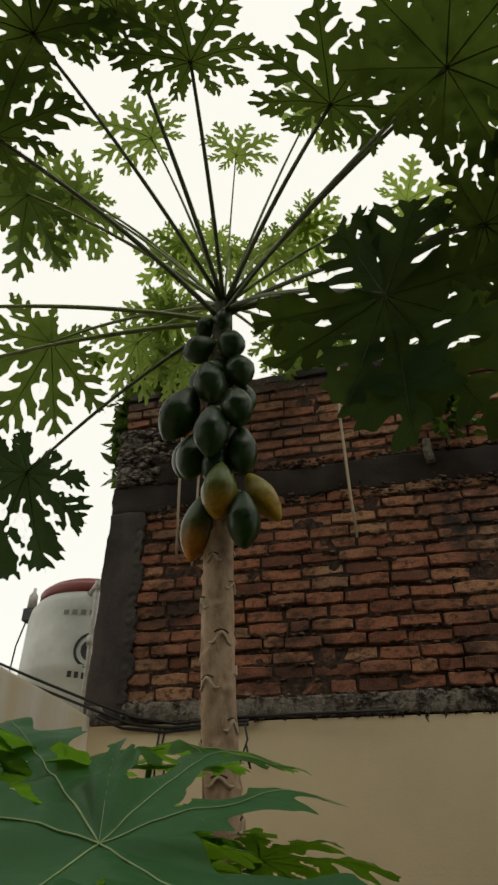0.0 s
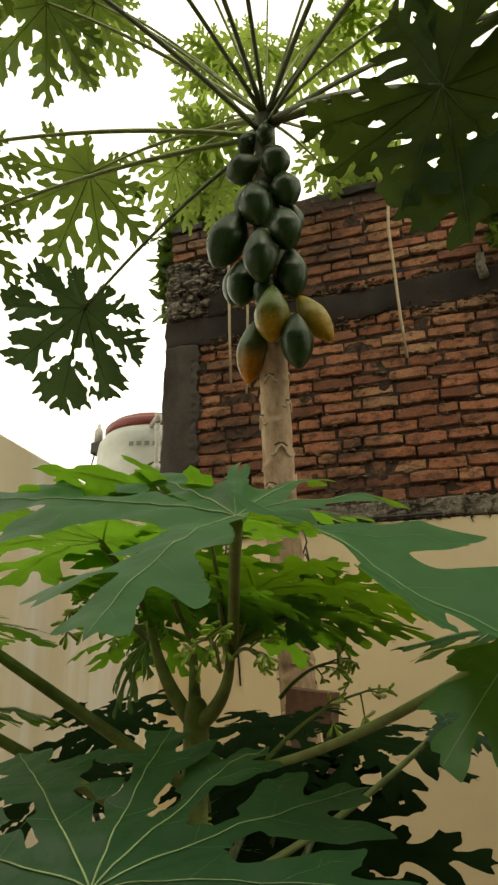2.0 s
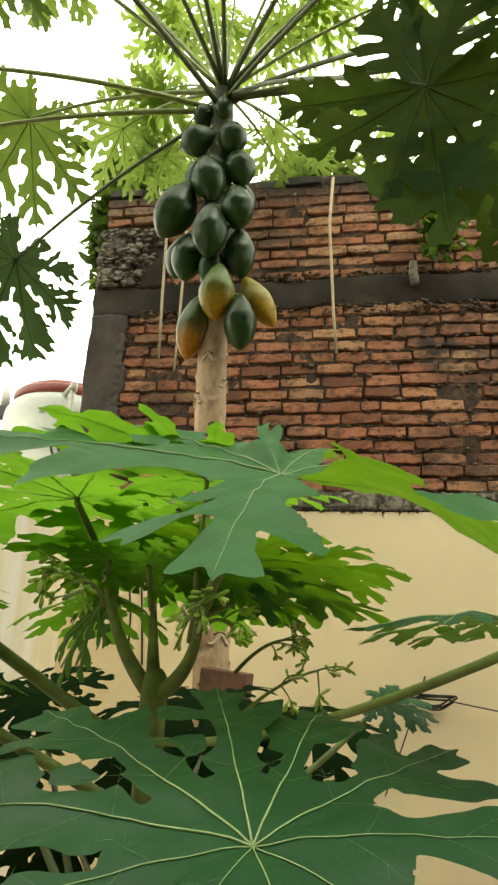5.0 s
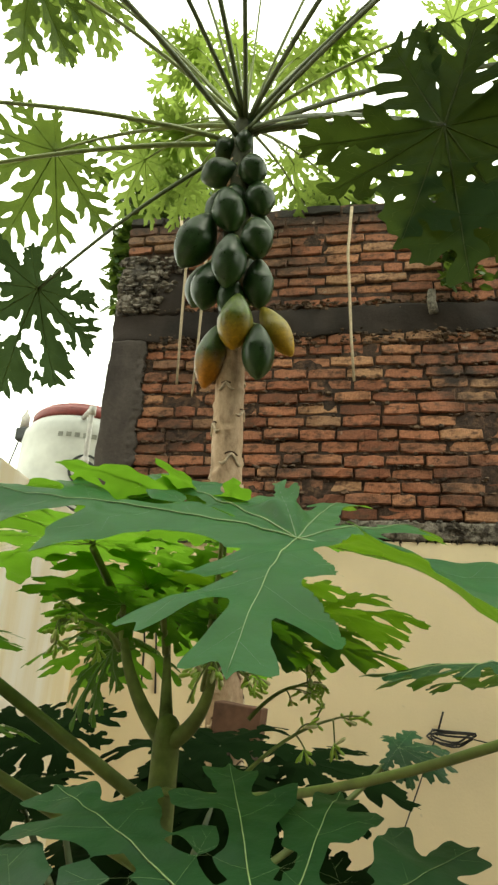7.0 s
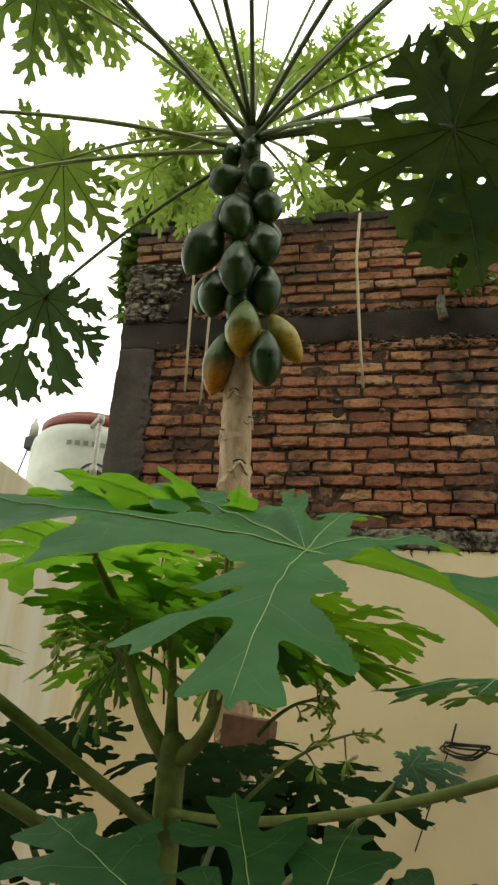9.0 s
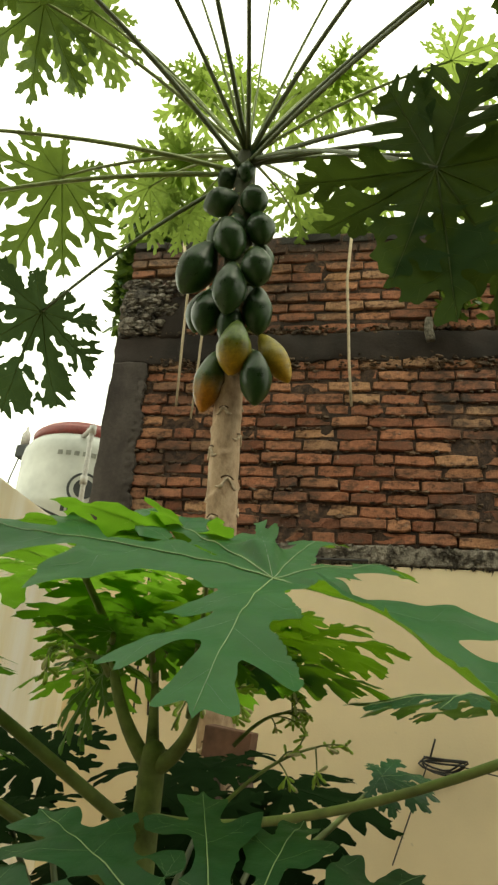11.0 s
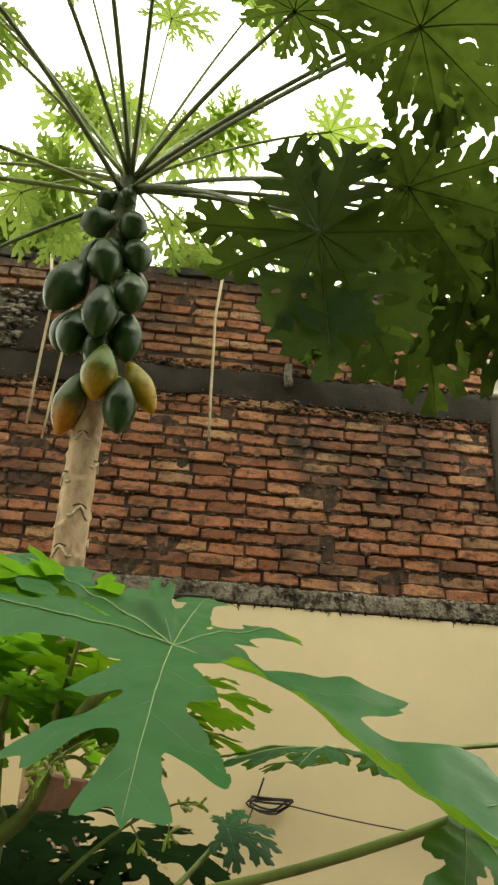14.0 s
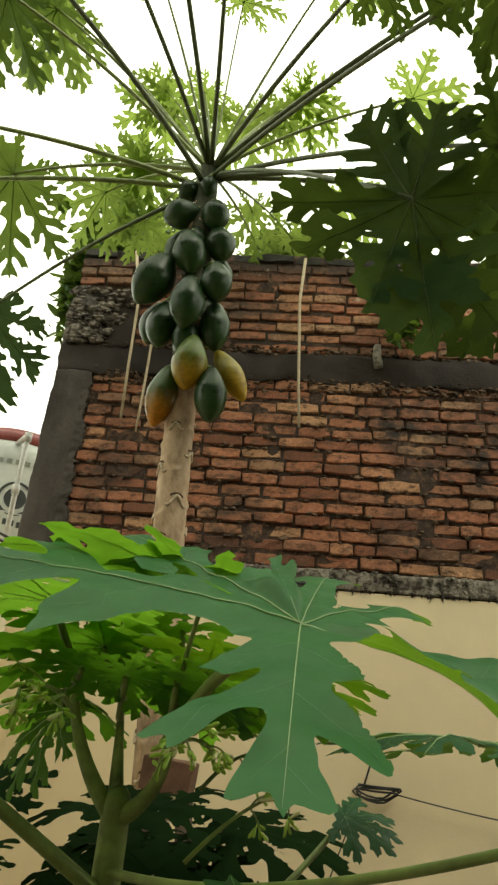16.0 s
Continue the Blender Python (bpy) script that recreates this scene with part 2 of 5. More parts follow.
CROWN_VEIN = make_leaf("sunlit_vein", (0.12, 0.2, 0.05), (0.08, 0.14, 0.03), (0.5, 0.6, 0.15), 0.5, 0.6, 0.1)
PETIOLE = make_plain("green_petiole", (0.22, 0.28, 0.085), 0.45, scale=25, spread=0.4)
DARK_PETIOLE = make_plain("dark_petiole", (0.1, 0.13, 0.05), 0.45, scale=25, spread=0.4)
VEINS = {"shaded_crown_leaf": DARK_VEIN, "shaded_leaf": DARK_VEIN, "deep_shade_leaf": UNDER_LEAF, "crown_leaf": CROWN_VEIN, "half_lit_leaf": CROWN_VEIN}
BARK = make_bark()
SCAR = make_plain("pale_scar_bark", (0.62, 0.5, 0.36), 0.85, scale=60, spread=0.4)
SCAR_DARK = make_plain("dark_scar_bark", (0.11, 0.066, 0.036), 0.9)
GREEN_STEM = make_plain("green_stem", (0.21, 0.26, 0.08), 0.6, scale=26, spread=0.6, bump=0.5)
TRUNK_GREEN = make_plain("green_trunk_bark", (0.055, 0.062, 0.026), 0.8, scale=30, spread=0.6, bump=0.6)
BUD = make_plain("flower_bud", (0.4, 0.58, 0.09), 0.45)
PETAL = make_plain("cream_petal", (0.75, 0.72, 0.4), 0.5)
FRUIT_GREEN = make_fruit("unripe_papaya_skin", (0.012, 0.04, 0.008), (0.03, 0.075, 0.015), 0.35, 0.9)
FRUIT_TURNING = make_fruit("turning_papaya_skin", (0.1, 0.15, 0.022), (0.5, 0.27, 0.018), 0.38, 0.95)
FRUIT_RIPE = make_fruit("ripening_papaya_skin", (0.3, 0.24, 0.03), (0.6, 0.34, 0.025), 0.3, 1.15)
FRUIT_BASE = make_fruit("orange_based_papaya_skin", (0.045, 0.09, 0.02), (0.52, 0.2, 0.014), 0.45, 0.95)
STALK = make_plain("dry_stalk", (0.5, 0.4, 0.27), 0.7, scale=60)
TANK = make_plain("off_white_tank_plastic", (0.5, 0.52, 0.48), 0.5, scale=3, spread=0.3)
LID = make_plain("dark_red_lid", (0.2, 0.035, 0.03), 0.5)
PRINT = make_plain("dark_print", (0.03, 0.035, 0.035), 0.6)
GREY_PRINT = make_plain("faded_print", (0.22, 0.23, 0.2), 0.6)
PIPE = make_plain("grey_pipe", (0.45, 0.44, 0.41), 0.5)
CABLE = make_plain("black_cable", (0.015, 0.014, 0.013), 0.5)
WOOD = make_plain("brown_timber", (0.16, 0.08, 0.05), 0.75, scale=14, spread=0.5)
DARK_WOOD = make_plain("dark_timber", (0.09, 0.055, 0.04), 0.8, scale=14, spread=0.5)
EARTH = make_plain("bare_earth", (0.16, 0.12, 0.08), 0.95, scale=3, spread=0.5)
ROOF = make_plain("grey_roof_sheet", (0.3, 0.28, 0.26), 0.7)


# ---- building helpers ----
def mesh_of(name, verts, faces, mat, smooth=False):
    me = bpy.data.meshes.new(name)
    me.from_pydata([tuple(v) for v in verts], [], faces)
    me.materials.append(mat)
    if smooth:
        me.polygons.foreach_set("use_smooth", [True] * len(me.polygons))
    me.update()
    return me


def part(name, me, parent, label="", at=None):
    ob = new(name, me)
    if parent is not None:
        ob.parent = parent
        ob.matrix_parent_inverse = parent.matrix_world.inverted() if parent.type == "EMPTY" else Matrix()
    if at is not None:
        ob.location = at
    if label:
        ob["label"] = label
    return ob


def thing(name, label, category, at=(0, 0, 0), group="", kind=""):
    ob = new(name)
    ob.location = at
    ob.empty_display_size = 0.05
    bpy.context.view_layer.update()
    return tagged(ob, label, category, group, kind)


def block(name, mat, x0, x1, y0, y1, z0, z1, bevel=0.006, rough=0.0, cuts=0, seed=0):
    """A box with softened edges; rough: how far its faces wander, with cuts along its longer sides."""
    bm = bmesh.new()
    bmesh.ops.create_cube(bm, size=1)
    bmesh.ops.scale(bm, vec=(x1 - x0, y1 - y0, z1 - z0), verts=bm.verts)
    bmesh.ops.translate(bm, vec=((x0 + x1) / 2, (y0 + y1) / 2, (z0 + z1) / 2), verts=bm.verts)
    if bevel:
        bmesh.ops.bevel(bm, geom=bm.edges[:], offset=bevel, segments=2, affect="EDGES", profile=0.6)
    for _ in range(cuts):
        long = [e for e in bm.edges if e.calc_length() > 0.05]
        if not long:
            break
        bmesh.ops.subdivide_edges(bm, edges=long, cuts=1, use_grid_fill=True)
    if rough:
        for v in bm.verts:
            v.co += noise.noise_vector(v.co * 7 + Vector((seed, 0, 0))) * rough + noise.noise_vector(v.co * 28 + Vector((0, seed, 0))) * rough * 0.6
    me = bpy.data.meshes.new(name)
    bm.to_mesh(me)
    bm.free()
    me.materials.append(mat)
    if rough and cuts > 3:
        me.polygons.foreach_set("use_smooth", [True] * len(me.polygons))
    return me


def bent(a, b, sag=0.0, side=(0, 0, 0), steps=12):
    """Points of an arc from a to b whose middle lies sag lower."""
    a, b, mid = Vector(a), Vector(b), (Vector(a) + Vector(b)) / 2 + Vector((0, 0, -sag)) + Vector(side)
    c = 2 * mid - (a + b) / 2
    return [a * (1 - t) ** 2 + c * 2 * t * (1 - t) + b * t * t for t in (i / steps for i in range(steps + 1))]


def tube(points, radii, sides=8):
    """Vertices and faces of a round tube through points."""
    pts = [Vector(p) for p in points]
    rad = list(radii) if hasattr(radii, "__len__") else [radii] * len(pts)
    if len(rad) == 2 and len(pts) > 2:
        rad = [rad[0] + (rad[1] - rad[0]) * i / (len(pts) - 1) for i in range(len(pts))]
    verts, faces, up = [], [], None
    for i, p in enumerate(pts):
        d = (pts[min(i + 1, len(pts) - 1)] - pts[max(i - 1, 0)]).normalized()
        if up is None:
            up = d.orthogonal().normalized()
        up = (up - d * up.dot(d)).normalized()
        w = d.cross(up)
        for k in range(sides):
            a = 2 * math.pi * k / sides
            verts.append(p + (up * math.cos(a) + w * math.sin(a)) * rad[i])
    for i in range(len(pts) - 1):
        for k in range(sides):
            k2 = (k + 1) % sides
            faces.append((i * sides + k, i * sides + k2, (i + 1) * sides + k2, (i + 1) * sides + k))
    faces.append(tuple(range(sides))[::-1])
    faces.append(tuple(range((len(pts) - 1) * sides, len(pts) * sides)))
    return verts, faces


def tube_mesh(name, points, radii, mat, sides=8):
    v, f = tube(points, radii, sides)
    return mesh_of(name, v, f, mat, True)


def lathe(profile, sides=20, lobes=0.0, seed=0):
    """A turned form about z; profile: (radius, height) from the bottom up."""
    verts, faces = [], []
    for r, z in profile:
        for k in range(sides):
            a = 2 * math.pi * k / sides
            rr = r * (1 + lobes * math.cos(5 * a + seed))
            verts.append((rr * math.cos(a), rr * math.sin(a), z))
    for i in range(len(profile) - 1):
        for k in range(sides):
            k2 = (k + 1) % sides
            faces.append((i * sides + k, i * sides + k2, (i + 1) * sides + k2, (i + 1) * sides + k))
    faces.append(tuple(range(sides))[::-1])
    faces.append(tuple(range((len(profile) - 1) * sides, len(profile) * sides)))
    return verts, faces


# ---- papaya leaves: lobed blades with toothed lobes, fused round the hub ----
def lobe_tips(hub, axis, normal, size, count, droop, spread, rnd):
    axis, normal = Vector(axis).normalized(), Vector(normal).normalized()
    axis = (axis - normal * axis.dot(normal)).normalized()
    side = normal.cross(axis)
    tips = []
    for i in range(count):
        a = radians(-spread + 2 * spread * i / (count - 1)) + rnd.uniform(-0.06, 0.06)
        length = size * (0.5 + 0.5 * max(0.0, math.cos(a * 0.62))) * rnd.uniform(0.9, 1.08)
        d = axis * math.cos(a) + side * math.sin(a)
        tips.append(Vector(hub) + d * length + Vector((0, 0, -1)) * droop * length * rnd.uniform(0.6, 1.3))
    return tips


CROWN_CUT = dict(core=0.056, sub=0.37, count=4, sub_w=0.049, side_tooth=0.32, fuse=0.27, lean=44, gap=0.014, bulge=0.55)
BROAD_CUT = dict(core=0.06, sub=0.4, count=4, sub_w=0.055, side_tooth=0.42, fuse=0.24, lean=45, gap=0.01, bulge=0.65)
OLD_CUT = dict(core=0.055, sub=0.47, count=5, sub_w=0.054, side_tooth=0.3, fuse=0.33, lean=48, gap=0.014, bulge=0.7)
BIG_CUT = dict(core=0.15, sub=0.5, count=3, sub_w=0.125, side_tooth=0.28, fuse=0.34, lean=50, gap=0.006, bulge=0.25)
LOW_CUT = dict(core=0.1, sub=0.4, count=3, sub_w=0.09, side_tooth=0.36, fuse=0.32, lean=42, gap=0.012, bulge=0.35)


def lobe_lines(length, rnd, core, sub, count, sub_w, side_tooth, lean, broad):
    """A lobe's veins in its own plane: (start, end, half-width of blade at the start)."""
    lines = [((0.0, 0.0), (length, 0.0), core * length * broad ** 0.4)]
    for g in (1, -1):
        shift = rnd.uniform(0.0, 0.06) + (0.05 if g > 0 else 0.0)
        for j in range(count):
            q = j / max(1, count - 1)
            at = (0.24 + shift + 0.54 * q) * length
            ln = sub * length * (0.72 + 0.9 * q - 1.28 * q * q) * rnd.uniform(0.82, 1.15) * broad
            a = g * radians(lean * (1.05 - 0.3 * q) + rnd.uniform(-7, 7))
            w = sub_w * length * (1.05 - 0.45 * q) * (0.6 + 0.4 * broad)
            end = (at + ln * math.cos(a), ln * math.sin(a))
            lines.append(((at, 0.0), end, w))
            if side_tooth and q < 0.8:
                for part_way, turn in ((0.42, g * radians(42)), (0.58, -g * radians(34))):
                    b = a + turn
                    k = side_tooth * ln * rnd.uniform(0.6, 1.1)
                    p = (at + part_way * ln * math.cos(a), part_way * ln * math.sin(a))
                    lines.append((p, (p[0] + k * math.cos(b), p[1] + k * math.sin(b)), w * 0.62))
    return lines


def leaf_mesh(hub, tips, normal, seed, mat, cut=CROWN_CUT, fine=34, arch=0.12, fold=0.15, wave=0.03, rib=0.0055, faces=None, widths=None, folds=None):
    """A blade grown round its veins: lobes run from the hub to the tips, cut into pointed side lobes. Returns blade and ribs."""
    rnd = random.Random(seed)
    hub, normal = Vector(hub), Vector(normal).normalized()
    n = len(tips)
    tips = [Vector(t) for t in tips]
    lens = [(t - hub).length for t in tips]
    # angles of the lobes in the flat leaf
    ex = (tips[n // 2] - hub)
    ex = (ex - normal * ex.dot(normal)).normalized()
    ey = normal.cross(ex)
    order = sorted(range(n), key=lambda i: math.atan2((tips[i] - hub).dot(ey), (tips[i] - hub).dot(ex)))
    tips, lens = [tips[i] for i in order], [lens[i] for i in order]
    faces = [Vector(faces[i]).normalized() for i in order] if faces else [normal] * n
    widths = [widths[i] for i in order] if widths else [1.0] * n
    folds = [folds[i] if hasattr(folds[i], "__len__") else (folds[i], folds[i]) for i in order] if folds else [(fold, fold)] * n
    ang = [math.atan2((t - hub).dot(ey), (t - hub).dot(ex)) for t in tips]
    least = radians(min(32, 300 / n))
    for _ in range(40):
        for i in range(n - 1):
            lack = least - (ang[i + 1] - ang[i])
            if lack > 0:
                ang[i] -= lack / 2
                ang[i + 1] += lack / 2
    if ang[-1] - ang[0] > radians(335):
        mid_a, k = (ang[0] + ang[-1]) / 2, radians(335) / (ang[-1] - ang[0])
        ang = [mid_a + (a - mid_a) * k for a in ang]
    biggest = max(lens)
    step = biggest / fine
    grid = np.arange(-1.12 * biggest, 1.12 * biggest + step, step)
    gx, gy = np.meshgrid(grid, grid, indexing="ij")
    gx = gx + step * 0.37
    mean = sum(lens) / n
    fields, lines = [], []
    shape = {k: v for k, v in cut.items() if k not in ("fuse", "gap", "bulge")}
    bulge = cut["bulge"]
    for i in range(n):
        c, d = math.cos(ang[i]), math.sin(ang[i])
        u, v = gx * c + gy * d, gy * c - gx * d
        own = lobe_lines(lens[i], rnd, broad=widths[i], **shape)
        lines.append(own)
        soft = 0.011 * lens[i]
        near = (u > -0.15 * lens[i]) & (u < 1.05 * lens[i]) & (np.abs(v) < 0.62 * lens[i])
        whole = np.full_like(u, -0.7 * lens[i])
        u, v = u[near], v[near]
        acc = np.zeros_like(u)
        for (ax, ay), (bx2, by), w in own:
            dx, dy = bx2 - ax, by - ay
            t = np.clip(((u - ax) * dx + (v - ay) * dy) / (dx * dx + dy * dy), 0, 1)
            dist = np.hypot(u - ax - t * dx, v - ay - t * dy)
            taper = (1 - t) ** 0.8 if ay == 0 and by == 0 else (1 - bulge) * (1 - t) ** 0.8 + bulge * (0.7 + 1.3 * t) * (1 - t ** 1.9)
            acc += np.exp(np.clip((w * taper - dist) / soft, -60, 60))
        whole[near] = soft * np.log(acc + 1e-27)
        fields.append(whole)
    fields = np.array(fields)
    rad_g = np.hypot(gx, gy)
    r_web = cut["fuse"] * mean
    ranked = np.sort(fields, axis=0)
    first, second = ranked[-1], ranked[-2]
    apart = np.where(rad_g > 0.9 * r_web, 1.0, 0.0)
    field = np.where(apart > 0, np.minimum(first, (first - second) * 0.5 - cut["gap"] * mean), first)
    theta = np.arctan2(gy, gx)
    reach = np.abs((theta - (ang[0] + ang[-1]) / 2 + math.pi) % (2 * math.pi) - math.pi)
    web = r_web * np.clip(1.0 - (reach - (ang[-1] - ang[0]) / 2) * 1.2, 0.12, 1.0) - rad_g
    field = np.maximum(field, web)
    inside = field > 0
    # what the cuts part from the hub falls away
    kept = inside & (rad_g < 0.6 * r_web)
    while True:
        grown = kept.copy()
        grown[1:] |= kept[:-1]
        grown[:-1] |= kept[1:]
        grown[:, 1:] |= kept[:, :-1]
        grown[:, :-1] |= kept[:, 1:]
        grown &= inside
        if grown.sum() == kept.sum():
            break
        kept = grown
    field = np.where(inside & ~kept, -1e-4, field)
    inside = kept
    m = len(grid)
    ids, pts2, on_lobe = {}, [], []
    held = fields.argmax(axis=0)

    def corner(i, j):
        k = (i, j)
        if k not in ids:
            ids[k] = len(pts2)
            pts2.append((gx[i, j], gy[i, j]))
            on_lobe.append(held[i, j])
        return ids[k]

    def crossing(p, q):
        k = (p, q) if p < q else (q, p)
        if k not in ids:
            a, b = field[k[0]], field[k[1]]
            t = a / (a - b)
            ids[k] = len(pts2)
            on_lobe.append(held[k[0] if inside[k[0]] else k[1]])
            pts2.append((gx[k[0]] + (gx[k[1]] - gx[k[0]]) * t, gy[k[0]] + (gy[k[1]] - gy[k[0]]) * t))
        return ids[k]

    some = inside[:-1, :-1].astype(int) + inside[1:, :-1] + inside[1:, 1:] + inside[:-1, 1:]
    polys = []
    for i, j in np.argwhere(some > 0):
        i, j = int(i), int(j)
        ring4 = ((i, j), (i + 1, j), (i + 1, j + 1), (i, j + 1))
        poly = []
        for k in range(4):
            p, q = ring4[k], ring4[(k + 1) % 4]
            if inside[p]:
                poly.append(corner(*p))
            if inside[p] != inside[q]:
                poly.append(crossing(p, q))
        torn = rad_g[i, j] > 1.02 * r_web and len({on_lobe[q] for q in poly}) > 1
        if len(poly) > 2 and not torn:
            polys.append(tuple(poly))

    # lay the flat leaf along the lobes' curves in space
    curves = []
    for i in range(n):
        d = tips[i] - hub
        b = hub + d * 0.5 + faces[i] * arch * lens[i]
        across = faces[i].cross(d)
        across = across.normalized() if across.length > 1e-4 else d.orthogonal().normalized()
        up = d.normalized().cross(across)
        curves.append((np.array(hub), np.array(b), np.array(tips[i]), np.array(across), np.array(up)))

    def spread_out(q, owner):
        """Place flat points in space: blended between lobes in the web, each on its own lobe beyond it."""
        q, owner = np.array(q), np.array(owner)
        r, theta = np.hypot(q[:, 0], q[:, 1]), np.arctan2(q[:, 1], q[:, 0])
        own = np.clip((r - r_web) / (0.5 * r_web), 0, 1)
        weights, places = [], []
        for i in range(n):
            away = np.abs((theta - ang[i] + math.pi) % (2 * math.pi) - math.pi)
            weights.append(np.exp(-(away / 0.3) ** 2) + 1e-9)
            c, d = math.cos(ang[i]), math.sin(ang[i])
            u, v = (q[:, 0] * c + q[:, 1] * d) / lens[i], q[:, 1] * c - q[:, 0] * d
            a, b, t, across, up = curves[i]
            uu = np.clip(u, 0, 1.1)[:, None]
            p = a * (1 - uu) ** 2 + b * 2 * uu * (1 - uu) + t * uu * uu + np.minimum(u, 0)[:, None] * 2 * (b - a)
            bend = np.where(v > 0, folds[i][0], folds[i][1])
            places.append(p + v[:, None] * across - (bend * np.abs(v) * np.clip(u * 3, 0, 1))[:, None] * up)
        weights = np.array(weights)
        weights = weights / weights.sum(axis=0) * (1 - own)
        weights[owner, np.arange(len(q))] += own
        return (weights[:, :, None] * np.array(places)).sum(axis=0)

    def lifted(x, y):
        lift = wave * biggest * noise.noise(Vector((x / biggest * 4, y / biggest * 4, seed * 1.7))) * min(1.0, math.hypot(x, y) / (0.5 * biggest))
        return normal * (lift + wave * 0.3 * biggest * noise.noise(Vector((x / biggest * 13, y / biggest * 13, seed * 2.3))))

    flat = np.array(pts2)
    verts = [Vector(p) + lifted(*q) for p, q in zip(spread_out(flat, on_lobe), flat)]
    runs, flat_runs, owners = [], [], []
    for i in range(n):
        c, d = math.cos(ang[i]), math.sin(ang[i])
        for k, ((ax, ay), (bx2, by), w) in enumerate(lines[i]):
            if k and w < 0.42 * cut["sub_w"] * lens[i] * (0.6 + 0.4 * widths[i]):
                continue
            steps, far = (25, 0.97) if k == 0 else (5, 0.75)
            run = [(ax + (bx2 - ax) * j * far / (steps - 1), ay + (by - ay) * j * far / (steps - 1)) for j in range(steps)]
            runs.append((len(flat_runs), steps, rib * lens[i] * (1.0 if k == 0 else 0.11), 6 if k == 0 else 4))
            flat_runs += [(u * c - v * d, u * d + v * c) for u, v in run]
            owners += [i] * steps
    path3 = [Vector(p) + lifted(*q) for p, q in zip(spread_out(flat_runs, owners), flat_runs)]
    rib_v, rib_f = [], []
    face_side = -1 if mat.name in VEINS else 1  # ribs on the side the camera sees: below on crown leaves
    for o, steps, r0, sides in runs:
        tv, tf = tube([p + normal * (0.25 * r0 + 0.0012 * biggest) * face_side for p in path3[o:o + steps]], [r0, r0 * 0.25], sides)
        o = len(rib_v)
        rib_v.extend(tv)
        rib_f.extend([tuple(o + k for k in q) for q in tf])
    return mesh_of("leaf", verts, polys, mat, True), mesh_of("vein", rib_v, rib_f, VEINS.get(mat.name, VEIN), True)


def leaf(parent, hub, axis, normal, size, seed, mat, count=9, droop=0.25, spread=150, tips=None, stalk=None, stalk_r=(0.011, 0.006), stalk_mat=None, sag=-0.06, label="", **shape):
    rnd = random.Random(seed * 7 + 1)
    tips = [Vector(t) for t in tips] if tips else lobe_tips(hub, axis, normal, size, count, droop, spread, rnd)
    blade, ribs = leaf_mesh(hub, tips, normal, seed, mat, **shape)
    ob = part("leaf", blade, parent, label)
    part("vein", ribs, ob)
    if stalk:
        part("petiole", tube_mesh("petiole", bent(stalk, Vector(hub) - Vector(normal).normalized() * stalk_r[1] * 0.9, sag, steps=14), stalk_r, stalk_mat or PETIOLE, 8), ob)
    return ob


# ---- the setting ----
WALL_Y = 2.85
LEFT, RIGHT, TOP, BASE = -1.66, 1.5, 4.02, 2.13
COL_R, COL2_L = -1.46, 1.19
SWING = Matrix.Translation((-0.9, WALL_Y, 0)) @ pose(0, 0, 0, 0, 0, 3.4) @ Matrix.Translation((0.9, -WALL_Y, 0))  # the wall draws away to one side

ground = tagged(new("ground", mesh_of("ground", [(-300, -300, 0), (300, -300, 0), (300, 300, 0), (-300, 300, 0)], [(0, 1, 2, 3)], EARTH)), "bare brown earth of the yard", "ground", kind="structure")

wall = tagged(new("wall_back", block("wall_back", MORTAR, LEFT + 0.02, RIGHT, WALL_Y + 0.012, WALL_Y + 0.2, BASE - 0.02, TOP + 0.012, 0.02, 0.012, 5, 3)), "tall bare brick wall with dark weathered mortar, standing on a plastered wall", "wall", kind="structure")
plinth = tagged(new("wall_plastered", block("wall_plastered", YELLOW, -4.5, 4.5, WALL_Y - 0.006, WALL_Y + 0.2, -0.1, BASE - 0.02, 0.004)), "yellow plastered wall under the bricks, smooth and sun-faded", "wall", kind="structure")
part("beam", block("beam", BEAM, LEFT - 0.004, COL2_L, WALL_Y - 0.004, WALL_Y + 0.2, 3.185, 3.365, 0.012, 0.02, 7, 9), wall, "dark stained cement beam")
part("ledge", block("ledge", ROUGH_CEMENT, COL_R - 0.18, RIGHT, WALL_Y - 0.012, WALL_Y + 0.1, BASE - 0.012, BASE + 0.074, 0.012, 0.008, 7, 4), wall, "crumbling grey mortar ledge")
part("column", block("column", CEMENT, LEFT, COL_R, WALL_Y - 0.012, WALL_Y + 0.2, BASE, 3.19, 0.014, 0.008, 5, 5), wall, "grey cement corner column")


def ragged_edge(name, mat, x, z0, z1, seed):
    """Cement that was laid over the bricks' ends: a lip with a torn edge, thinning out over the courses."""
    rows, cols, verts, faces = int((z1 - z0) / 0.009), 9, [], []
    for i in range(rows + 1):
        z = z0 + (z1 - z0) * i / rows
        q = Vector((seed, 0, z))
        tongue = 0.5 + 0.5 * math.tanh(6 * noise.noise(q * 7.3) + 3 * noise.noise(q * 19))
        width = 0.004 + 0.026 * tongue + 0.013 * noise.noise(q * 61) + 0.022 * noise.noise(q * 2.3)
        for k in range(cols):
            u = k / (cols - 1)
            px = x - 0.03 + (0.03 + max(0.004, width)) * u
            lift = -0.017 + 0.006 * noise.noise(Vector((px * 30, seed, z * 30)))
            verts.append((px, WALL_Y + (lift + 0.004 * u if k < cols - 1 else 0.02), z))
    for i in range(rows):
        for k in range(cols - 1):
            o = i * cols + k
            faces.append((o, o + 1, o + cols + 1, o + cols))
    return mesh_of(name, verts, faces, mat)


